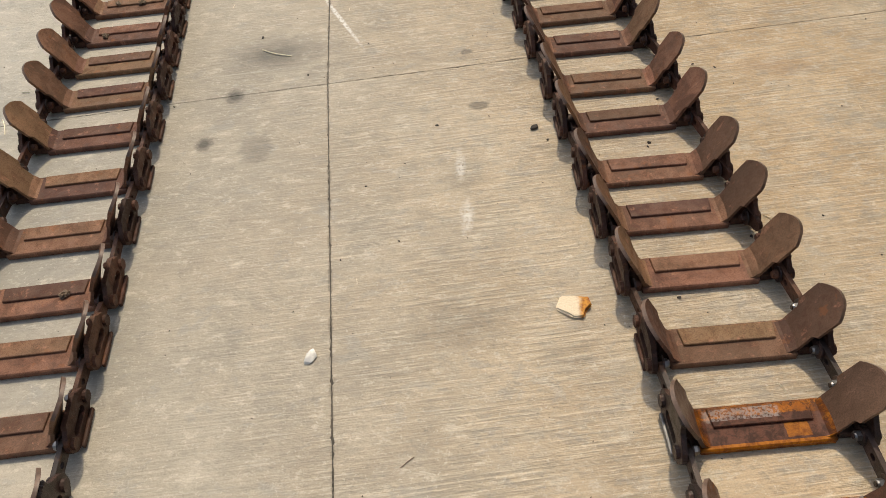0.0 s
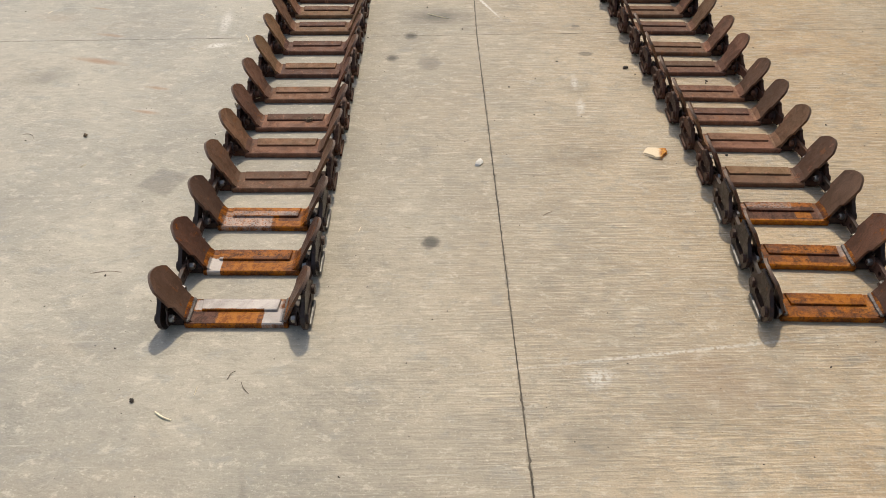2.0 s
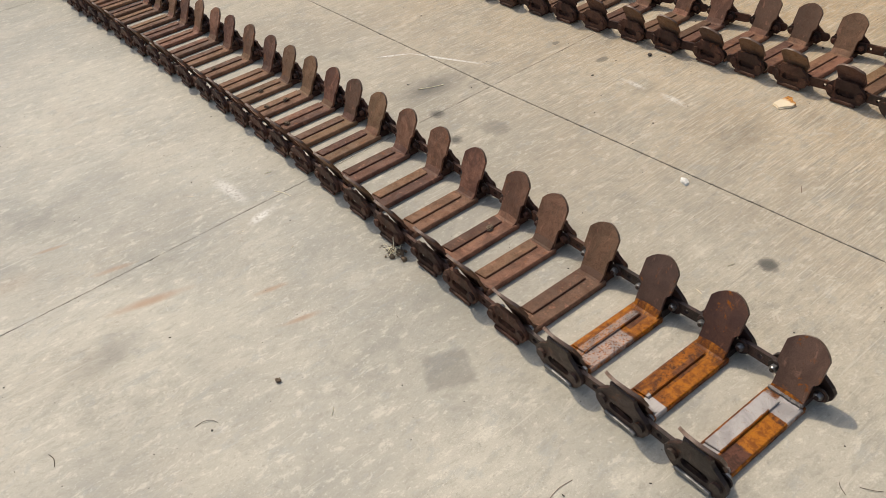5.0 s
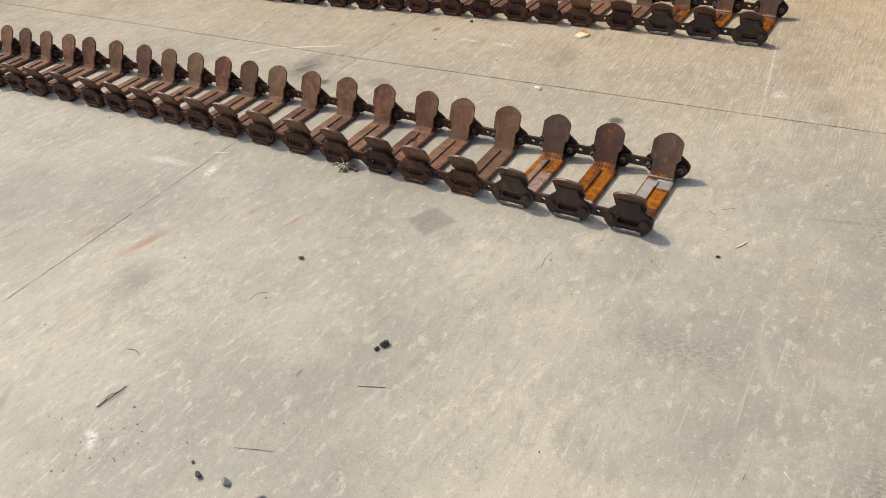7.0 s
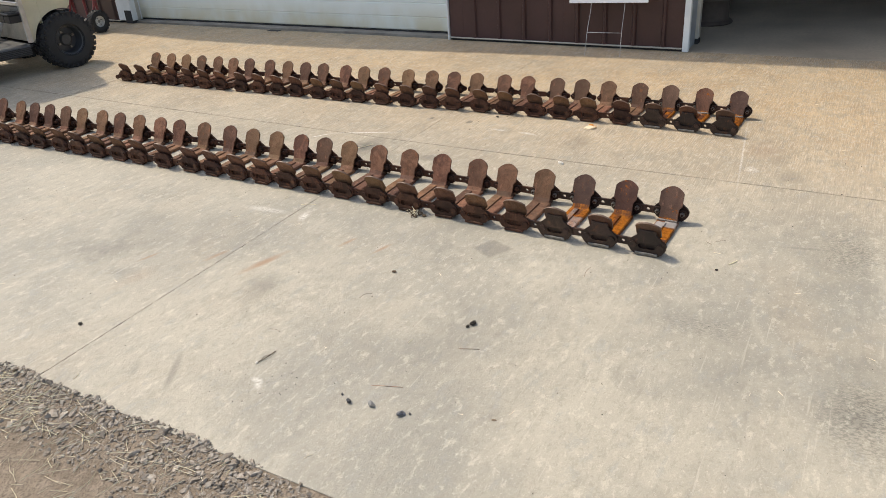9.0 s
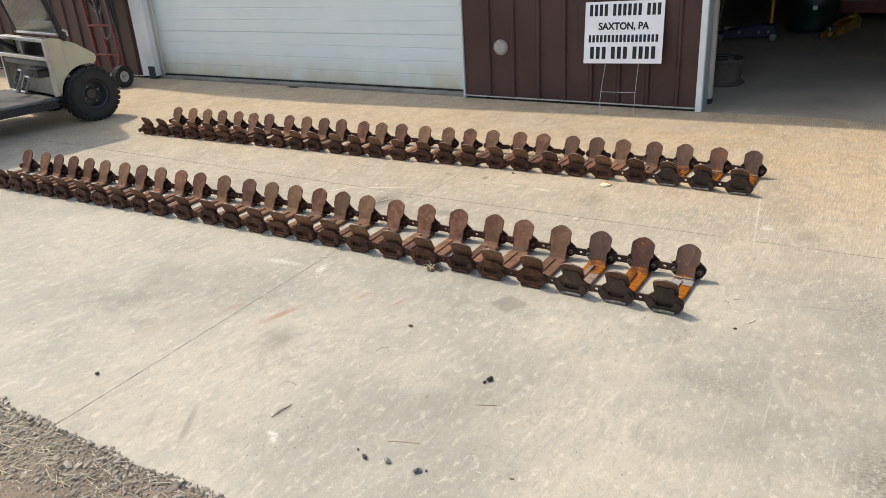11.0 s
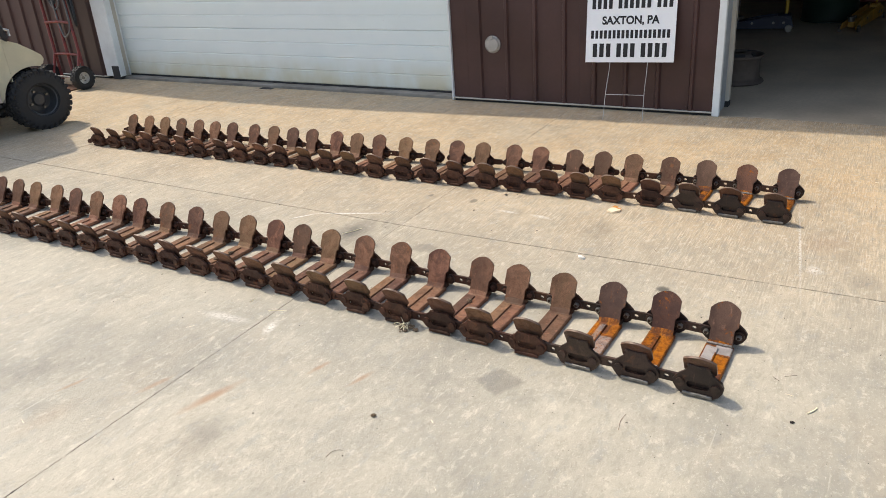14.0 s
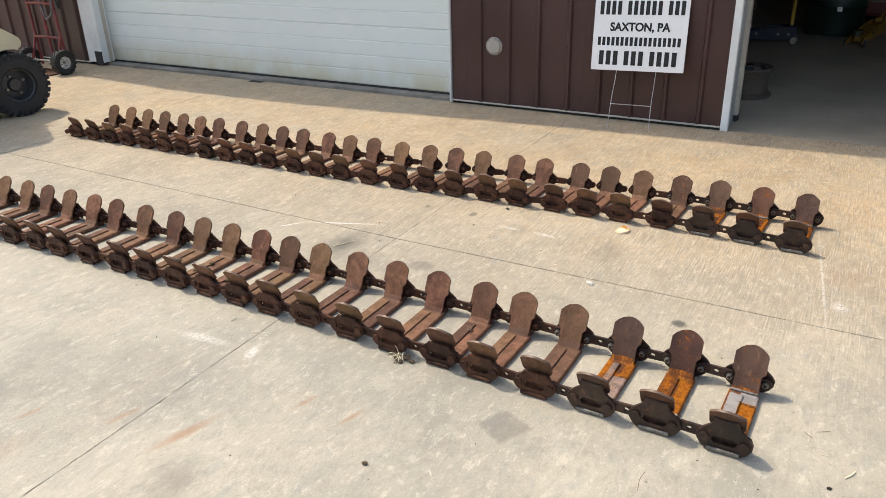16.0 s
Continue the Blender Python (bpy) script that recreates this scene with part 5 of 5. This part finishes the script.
def floor_jack(label, m, paint, length, handle):
    j = thing("floor_jack", label, "floor jack", m, "floor jacks in the shop")
    for s in (-1, 1):
        side = prism(bmesh.new(), [(0, 0.05), (0.03, 0.12), (0.14, 0.16), (length * 0.5, 0.14), (length - 0.06, 0.085), (length, 0.06), (length - 0.02, 0.03), (0.05, 0.03)], s * 0.11 - 0.006, s * 0.11 + 0.006, "y")
        part("side_frame", side, paint, j)
        part("rear_caster", rod(bmesh.new(), (0.05, s * 0.15 - 0.015, 0.035), (0.05, s * 0.15 + 0.015, 0.035), 0.035, 18), BOLT, j)
        part("front_wheel", rod(bmesh.new(), (length - 0.05, s * 0.125, 0.035), (length - 0.05, s * 0.16, 0.035), 0.035, 18), BOLT, j)
        for x in (0.10, 0.20, length * 0.62):
            part("bolt", rod(bmesh.new(), (x, s * 0.116, 0.09), (x, s * 0.126, 0.09), 0.014, 8), STEEL, j)
    arm = block(bmesh.new(), (0.12, -0.055, 0.07), (length - 0.10, 0.055, 0.135), 0.012, Matrix.Rotation(radians(2), 4, "Y"))
    part("lift_arm", arm, paint, j)
    part("saddle", lathe(bmesh.new(), [(0.05, 0.10), (0.05, 0.128), (0.066, 0.134), (0.066, 0.15), (0.05, 0.142), (0.002, 0.14)], 24, Matrix.Translation((length - 0.10, 0, 0))), BOLT, j)
    part("ram_cover", block(bmesh.new(), (0.02, -0.07, 0.06), (0.16, 0.07, 0.17), 0.015), paint, j)
    part("handle", rod(bmesh.new(), (0.08, 0, 0.15), handle, 0.018, 12), plain("yellow_paint", (0.55, 0.36, 0.04), 0.5), j, "yellow handle")


def drum():
    green = plain("dark_green_paint", (0.010, 0.030, 0.024), 0.45, 0, 0.25, 5)
    d = thing("oil_drum", "dark green steel drum on the shop floor", "drum", pose(6.62, 0.65, 0))
    prof = [(0.280, 0.0), (0.292, 0.004), (0.292, 0.018), (0.284, 0.025), (0.284, 0.28), (0.294, 0.295), (0.284, 0.31), (0.284, 0.58), (0.294, 0.595), (0.284, 0.61), (0.284, 0.86), (0.292, 0.866), (0.292, 0.882), (0.27, 0.882), (0.27, 0.87), (0.01, 0.87)]
    smooth(part("shell", lathe(bmesh.new(), prof, 48), green, d), 40)
    part("label_mark", block(bmesh.new(), (-0.293, -0.025, 0.26), (-0.287, 0.025, 0.31), 0.002, Matrix.Rotation(radians(8), 4, "Z")), WHITE_TRIM, d)
    part("bung", rod(bmesh.new(), (-0.16, 0.05, 0.87), (-0.16, 0.05, 0.885), 0.03, 14), BOLT, d)


def tool_chest():
    c = thing("tool_chest", "dark red steel tool chest at the back of the shop", "cabinet", pose(7.6, 0.15, 0))
    paint = plain("dark_red_paint", (0.16, 0.015, 0.015), 0.4, 0, 0.2, 5)
    part("carcass", block(bmesh.new(), (-0.22, -0.38, 0.10), (0.25, 0.38, 1.05), 0.01), paint, c)
    for k in range(5):
        z = 0.13 + 0.18 * k
        dr = part("drawer", block(bmesh.new(), (-0.236, -0.36, z), (-0.221, 0.36, z + 0.165), 0.004), paint, c)
        part("handle", block(bmesh.new(), (-0.252, -0.30, z + 0.13), (-0.237, 0.30, z + 0.145), 0.003), STEEL, dr)
    for x in (-0.15, 0.18):
        for y in (-0.3, 0.3):
            part("caster", rod(bmesh.new(), (x, y - 0.015, 0.05), (x, y + 0.015, 0.05), 0.05, 16), RUBBER, c)


truck_rim()
floor_jack("blue trolley jack with an upright yellow handle on the shop floor", pose(5.87, 0.93, 0, 0, 0, 99), plain("blue_paint", (0.006, 0.013, 0.042), 0.45, 0, 0.25, 8), 0.66, (0.06, -0.02, 1.2))
floor_jack("yellow trolley jack on the shop floor", pose(6.83, 0.20, 0, 0, 0, 170) @ Matrix.Diagonal((1.1, 0.62, 1, 1)), plain("yellow_jack_paint", (0.50, 0.29, 0.05), 0.5, 0, 0.3, 8), 1.05, (0.02, 0.0, 0.19))
drum()
tool_chest()

cord = tube(bmesh.new(), bend([(2.62, 0.895, TOP - 0.06), (2.62, 0.905, 1.6), (2.62, 0.924, 0.80), (2.62, 0.937, 0.68), (2.62, 0.944, 0.55), (2.62, 0.956, 0.47)], 5), 0.003, 6)
tagged(smooth(part("cord", cord, BLACK), 80), "thin dark cord hanging inside the open garage door", "cord")


# ---- litter on the slab ----
def lump(name, label, category, x, y, size, material, seed, z=0.0, group="", crumbly=False):
    """A broken, uneven lump that rests on the slab."""
    rng = random.Random(seed)
    bm = bmesh.new()
    bmesh.ops.create_icosphere(bm, subdivisions=3, radius=1)
    off = Vector((seed * 3.1, seed * 1.7, 0))
    cuts = [Vector((rng.gauss(0, 1), rng.gauss(0, 1), rng.gauss(0, 0.6))).normalized() for _ in range(7)]
    for v in bm.verts:
        k = 1 + 0.35 * noise.noise(v.co * 1.4 + off) + 0.16 * noise.noise(v.co * 4 + off)
        if crumbly:
            k += 0.55 * noise.noise(v.co * 2.3 + off) + 0.35 * noise.noise(v.co * 6.5 + off)
        for c in [] if crumbly else cuts:
            k = min(k, 0.62 / max(0.05, v.co.dot(c)))
        v.co = Vector((v.co.x * size[0], v.co.y * size[1], v.co.z * size[2])) * k
    turn = Matrix.Rotation(rng.uniform(0, 6.3), 4, "Z")
    bmesh.ops.transform(bm, matrix=turn, verts=bm.verts)
    low = min(v.co.z for v in bm.verts)
    for v in bm.verts:
        v.co.z = max(v.co.z - low - size[2] * 0.25, 0.0) + z
    ob = part(name, bm, material)
    ob.location = (x, y, 0)
    return tagged(smooth(ob, 25), label, category, group)


DRY_SOIL = plain("dry_clod", (0.17, 0.12, 0.075), 0.95, 0, 0.4, 60, 0.6, 260)
SOIL = plain("dark_clod", (0.055, 0.045, 0.036), 0.95, 0, 0.4, 60, 0.6, 260)
GREY_STONE = plain("grey_stone", (0.16, 0.155, 0.15), 0.85, 0, 0.4, 40, 0.4, 200)
PALE_STONE = plain("pale_stone", (0.74, 0.72, 0.66), 0.85, 0, 0.3, 40, 0.4, 200)
lump("dirt_clod", "dark crumbly dirt clod on the concrete", "dirt clod", -1.863, 0.713, (0.0115, 0.0075, 0.0070), SOIL, 1, crumbly=True)
lump("dirt_clod", "small dark dirt clod on the concrete", "dirt clod", -1.884, 0.724, (0.0065, 0.0046, 0.0040), SOIL, 2, crumbly=True)
lump("dirt_clod", "dark flat dirt clod on the concrete", "dirt clod", -1.659, 1.156, (0.0080, 0.0060, 0.0040), DRY_SOIL, 3, crumbly=True)
lump("stone", "dark angular stone on the concrete", "stone", -2.377, 0.858, (0.0120, 0.0085, 0.0078), plain("dark_stone", (0.07, 0.07, 0.075), 0.8, 0, 0.4, 60), 4, 0, "stones on the slab")
lump("stone", "grey angular stone on the concrete", "stone", -2.363, 0.790, (0.0125, 0.0085, 0.0095), plain("light_stone", (0.36, 0.35, 0.33), 0.8, 0, 0.4, 60), 5, 0, "stones on the slab")
lump("stone", "rough grey stone on the concrete", "stone", -2.362, 0.690, (0.0145, 0.0115, 0.0095), plain("mottled_stone", (0.24, 0.24, 0.25), 0.7, 0, 0.8, 90, 0.5, 160), 6, 0, "stones on the slab")
lump("stone", "tiny dark stone on the concrete", "stone", -2.349, 0.668, (0.0047, 0.0039, 0.0039), GREY_STONE, 7, 0, "stones on the slab")
lump("stone", "tiny dark stone on the concrete", "stone", -2.356, 0.898, (0.0047, 0.0047, 0.0039), GREY_STONE, 8, 0, "stones on the slab")
lump("dirt_clod", "pale crumbled clod with bits of leaf on the concrete", "dirt clod", -2.272, 0.442, (0.009, 0.006, 0.002), plain("leaf_crumb", (0.24, 0.18, 0.12), 0.9, 0, 0.5, 200), 12)
lump("stone", "white chalky pebble on the concrete", "stone", -0.374, 0.976, (0.015, 0.023, 0.006), PALE_STONE, 9, 0, "stones on the slab")
lump("stone", "small brown chip of stone beside the track", "stone", 0.216, 1.608, (0.0140, 0.0086, 0.0062), SOIL, 10, 0, "stones on the slab")
lump("dirt_clod", "small dark crumb of dirt on the concrete", "dirt clod", -1.190, 0.063, (0.0055, 0.0042, 0.0030), SOIL, 13, crumbly=True)
lump("dirt_clod", "small dark crumb of dirt near the gravel", "dirt clod", -2.420, 2.002, (0.0085, 0.0065, 0.0035), SOIL, 14, crumbly=True)


for k, (pad, x) in enumerate(((11, -1.03), (12, -0.94), (12, -1.02), (13, -0.97), (5, -0.93), (15, -1.01))):
    lump("dirt_clod", "brown dirt clod lying on a crossbar of the track", "dirt clod", x, Y_A[pad] + 0.01 * (k % 3 - 1), (0.012, 0.009, 0.006), DRY_SOIL, 20 + k, 0.0165, "clods on the track", True)


def crust():
    """A torn scrap of bread with a brown crust."""
    n = Nodes("bread")
    p = n.where("object")
    sep = n.add("SeparateXYZ")
    n.put(p, sep.inputs[0])
    edge = n.math("ADD", sep.outputs[0], n.math("MULTIPLY", n.noise(p, 60, 4), 0.02))
    col = n.mix(n.ramp(edge, 0.016, 0.032), (0.74, 0.62, 0.44), n.mix(n.ramp(n.noise(p, 90, 4), 0.35, 0.65), (0.60, 0.27, 0.04), (0.30, 0.10, 0.02)))
    n.bump(n.noise(p, 220, 4), 0.6, 0.003)
    bread = n.done(col, 0.85)
    bm = bmesh.new()
    prism(bm, [(-0.046, -0.010), (-0.030, 0.030), (0.006, 0.026), (0.040, 0.016), (0.046, -0.006), (0.030, -0.020), (0.022, -0.042), (-0.006, -0.040)], 0.0, 0.008, "z")
    bmesh.ops.bevel(bm, geom=list(bm.edges), offset=0.004, segments=2, affect="EDGES")
    bmesh.ops.subdivide_edges(bm, edges=list(bm.edges), cuts=2, use_grid_fill=True)
    for v in bm.verts:
        lift = 0.007 * max(0, v.co.x / 0.05) if v.co.z > 0.006 else 0
        v.co += Vector((0, 0, lift + (0.004 * noise.noise(v.co * 60) if v.co.z > 0.004 else 0)))
    ob = smooth(part("bread_scrap", bm, bread), 60)
    ob.matrix_basis = pose(0.192, 1.026, 0, 0, 0, -6) @ Matrix.Diagonal((0.86, 0.86, 1, 1))
    tagged(ob, "torn scrap of white bread with an orange-brown crust on the concrete", "food scrap")


crust()
WOOD = plain("dry_twig", (0.10, 0.075, 0.05), 0.9, 0, 0.4, 60)
STRAW = plain("dry_straw", (0.88, 0.80, 0.58), 0.8, 0, 0.12, 40)


BROWN_STEM = plain("brown_stem", (0.20, 0.13, 0.09), 0.85, 0, 0.3, 60)
RED_STEM = plain("reddish_stem", (0.42, 0.26, 0.20), 0.85, 0, 0.3, 60)


def twig(label, points, r, material=WOOD, name="twig"):
    bm = tube(bmesh.new(), bend([(x, y, r + z) for x, y, z in points], 6), r, 6)
    return tagged(smooth(part(name, bm, material), 80), label, name)


bent = thing("twig", "dark forked twig with a pale bud on the concrete", "twig")
part("stem", tube(bmesh.new(), bend([(-2.336, 1.244, 0.003), (-2.318, 1.240, 0.003), (-2.298, 1.234, 0.005), (-2.281, 1.231, 0.005), (-2.262, 1.234, 0.002)], 6), 0.0014, 6), WOOD, bent)
part("side_stem", tube(bmesh.new(), bend([(-2.326, 1.241, 0.004), (-2.304, 1.246, 0.004), (-2.289, 1.238, 0.003), (-2.278, 1.233, 0.003)], 6), 0.0010, 6), WOOD, bent)
bud = bmesh.new()
bmesh.ops.create_icosphere(bud, subdivisions=2, radius=0.0042, matrix=Matrix.Translation((-2.339, 1.246, 0.004)) @ Matrix.Diagonal((1.3, 0.9, 0.9, 1)))
smooth(part("bud", bud, PALE_STONE, bent, "pale dry bud"))
twig("thin brown stick on the concrete", [(-2.008, 0.693, 0), (-1.995, 0.660, 0.0005), (-1.983, 0.629, 0)], 0.0010, BROWN_STEM)
twig("thin reddish stick on the concrete", [(-2.283, 0.843, 0), (-2.266, 0.797, 0.0005), (-2.251, 0.751, 0)], 0.0009, RED_STEM)
twig("curled dry stem on the concrete", [(-1.871, 1.172, 0), (-1.850, 1.170, 0.002), (-1.834, 1.160, 0.002), (-1.826, 1.146, 0)], 0.0007)
twig("curled dark stem beside the end pad", [(-0.992, 0.121, 0), (-0.986, 0.135, 0.003), (-0.977, 0.143, 0.002)], 0.0007)
twig("thin curled stem beside the end pad", [(-0.959, 0.112, 0), (-0.950, 0.093, 0.002), (-0.937, 0.079, 0)], 0.0006)
twig("short pale straw before the end pad", [(-1.130, 0.031, 0), (-1.112, 0.018, 0.001), (-1.091, 0.009, 0)], 0.0022, STRAW, "straw")
twig("thin dry stalk between the two tracks", [(-0.204, 0.710, 0), (-0.191, 0.719, 0.001), (-0.177, 0.728, 0)], 0.0008, BROWN_STEM)
twig("thin dry stalk near the track", [(-0.729, 0.645, 0), (-0.727, 0.655, 0.001), (-0.724, 0.666, 0)], 0.0009, STRAW, "straw")
twig("short dark stick past the track", [(0.857, 0.536, 0), (0.854, 0.523, 0.001), (0.848, 0.508, 0)], 0.0010)
twig("short dark stick near the gravel", [(-2.166, 1.343, 0), (-2.160, 1.320, 0.001), (-2.165, 1.297, 0)], 0.0008)
twig("pale curled straw on a dark stain", [(-0.53, 2.115, 0), (-0.49, 2.085, 0.002), (-0.44, 2.065, 0)], 0.0016, STRAW, "straw")
twig("thin pale straw on the concrete", [(-1.27, 1.92, 0), (-1.255, 1.885, 0.001), (-1.245, 1.85, 0)], 0.0012, STRAW, "straw")
twig("thin brown stalk beside the track", [(-1.420, 0.484, 0), (-1.376, 0.491, 0.001), (-1.340, 0.487, 0)], 0.0006, BROWN_STEM)


def weed_clump():
    """A dried tuft with soil lying against the track."""
    rng = random.Random(5)
    w = thing("dried_weed", "dried weed tuft with soil against the track", "weed", pose(-1.172, 1.345, 0))
    soil = bmesh.new()
    for k in range(26):
        bmesh.ops.create_icosphere(soil, subdivisions=2, radius=rng.uniform(0.003, 0.008), matrix=Matrix.Translation((rng.gauss(0, 0.014), rng.gauss(0, 0.018), 0.004)))
    part("soil", soil, DRY_SOIL, w)
    for k in range(16):
        a = rng.uniform(0, math.tau)
        l = rng.uniform(0.02, 0.05)
        p = Vector((rng.gauss(0, 0.008), rng.gauss(0, 0.008), 0.008))
        q = p + Vector((math.cos(a) * l, math.sin(a) * l, rng.uniform(0, 0.018)))
        mid = (p + q) / 2 + Vector((0, 0, rng.uniform(0.004, 0.016)))
        part("stem", tube(bmesh.new(), bend([p, mid, q], 3), 0.0010, 5), STRAW if k % 3 else WOOD, w)


weed_clump()


def stuff_mesh(name, label, category, verts, faces, material):
    me = bpy.data.meshes.new(name)
    me.from_pydata(verts, [], faces)
    me.materials.append(material)
    return tagged(new(name, me), label, category, kind="stuff")


def shards(count, seed):
    """A few angular, flattened stone shapes."""
    r = np.random.default_rng(seed)
    out = []
    for _ in range(count):
        bm = bmesh.new()
        for q in r.normal(0, 1, (9, 3)):
            bm.verts.new(Vector(q).normalized())
        bmesh.ops.convex_hull(bm, input=bm.verts)
        bmesh.ops.recalc_face_normals(bm, faces=bm.faces)
        bm.verts.index_update()
        out.append((np.array([v.co for v in bm.verts]), np.array([[v.index for v in f.verts] for f in bm.faces])))
        bm.free()
    return out


SHARDS = shards(14, 2)


def pebbles(places, rng, squash=(0.35, 0.8)):
    """Many angular stones as one mesh: places of (x, y, z, size)."""
    vs, fs, total = [], [], 0
    for x, y, z, s in places:
        base, tri = SHARDS[rng.integers(len(SHARDS))]
        p = base * (s * rng.uniform(0.85, 1.35), s * rng.uniform(0.6, 0.95), s * rng.uniform(*squash))
        a, t = rng.uniform(0, math.tau), rng.normal(0, 0.22)
        c, sn = math.cos(a), math.sin(a)
        ct, st = math.cos(t), math.sin(t)
        p = p @ np.array([[1, 0, 0], [0, ct, st], [0, -st, ct]]) @ np.array([[c, sn, 0], [-sn, c, 0], [0, 0, 1]])
        vs.append(p + (x, y, z)), fs.append(tri + total)
        total += len(base)
    return np.concatenate(vs).tolist(), np.concatenate(fs).tolist()


def straws(places, rng):
    """Many thin bent stalks as one mesh: places of (x, y, z, length)."""
    vs, fs = [], []
    for x, y, z, l in places:
        a, up, w = rng.uniform(0, math.tau), rng.normal(0, 0.02), 0.0007 * rng.uniform(0.6, 1.3)
        d, s = np.array((math.cos(a), math.sin(a), up)), np.array((-math.sin(a), math.cos(a), 0))
        bow = rng.normal(0, 0.10) * l
        n = len(vs)
        for t in (-0.5, 0.0, 0.5):
            c = np.array((x, y, z)) + d * l * t + s * bow * (0.25 - t * t)
            vs += [tuple(c + s * w), tuple(c - s * w), tuple(c + np.array((0, 0, 2 * w)))]
        for i in (0, 3):
            for j in range(3):
                q, r = n + i + j, n + i + (j + 1) % 3
                fs.append((q, r, r + 3, q + 3))
    return vs, fs


def gravel_material():
    n = Nodes("gravel")
    r = n.add("NewGeometry").outputs["Random Per Island"]
    p = n.where()
    col = n.mix(r, (0.17, 0.152, 0.130), (0.44, 0.40, 0.345))
    col = n.mix(n.ramp(n.noise(p, 90, 5, 0.65), 0.42, 0.62, 0, 0.6), col, (0.22, 0.17, 0.12))
    col = n.mix(n.ramp(n.noise(p, 400, 3, 0.7), 0.5, 0.7, 0, 0.4), col, (0.06, 0.05, 0.04))
    n.bump(n.noise(p, 300, 3), 0.4, 0.002)
    return n.done(col, 0.92)


GRAVEL = gravel_material()
rng = np.random.default_rng(4)
verge = []
for k in range(19000):
    y = rng.uniform(-0.6, 4.6)
    edge = EDGE - 0.010 + 0.02 * (min(max(y, 0), 2.4) - 1.4) + 0.03 * noise.noise(Vector((0, y * 2.2, 1))) + 0.025 * noise.noise(Vector((3, y * 8, 1)))
    far = abs(rng.normal(0, 0.14)) if k % 6 else rng.uniform(0, 1.7)
    if far > 0.22 and noise.noise(Vector((far * 2.5, y * 2.2, 7))) < 0.05:
        continue
    s = float(np.clip(rng.lognormal(-5.35, 0.5), 0.0026, 0.018))
    x = edge + 0.02 - far
    z = 0.001 if x > EDGE else verge_z(x, y)
    verge.append((x, y, z + s * 0.15, s))
stuff_mesh("gravel", "grey angular gravel along the edge of the slab", "gravel", *pebbles(verge, rng), GRAVEL)
stalks = []
for k in range(1500):
    far = abs(rng.normal(0, 0.26))
    x, y = EDGE - 0.005 - far, (rng.uniform(-0.5, 4.5) if k % 2 else rng.normal(2.3, 0.5))
    stalks.append((x, y, verge_z(x, y) + 0.005, rng.uniform(0.015, 0.085)))
stuff_mesh("straw_litter", "dry straw strewn over the gravel verge", "straw", *straws(stalks, rng), STRAW)

crumbs = [(rng.uniform(-2.65, 1.9), rng.uniform(-0.6, 4.8), 0.0012, float(np.clip(rng.lognormal(-6.55, 0.45), 0.0009, 0.005))) for k in range(1200)]
crumbs += [(-2.42 + rng.normal(0, 0.05), 1.17 + rng.normal(0, 0.07), 0.0015, rng.uniform(0.001, 0.003)) for k in range(45)]
crumbs += [(0.55 + rng.normal(0, 0.2), rng.uniform(1.0, 3.0), 0.0015, rng.uniform(0.002, 0.006)) for k in range(30)]
stuff_mesh("grit", "dark grit and crumbs scattered over the concrete", "grit", *pebbles(crumbs, rng, (0.4, 0.8)), SOIL)
bits = [(rng.uniform(-2.65, 1.5), rng.uniform(-0.6, 4.0), 0.0015, rng.uniform(0.008, 0.03)) for k in range(60)]
stuff_mesh("straw_bits", "stray bits of straw on the concrete", "straw", *straws(bits, rng), STRAW)
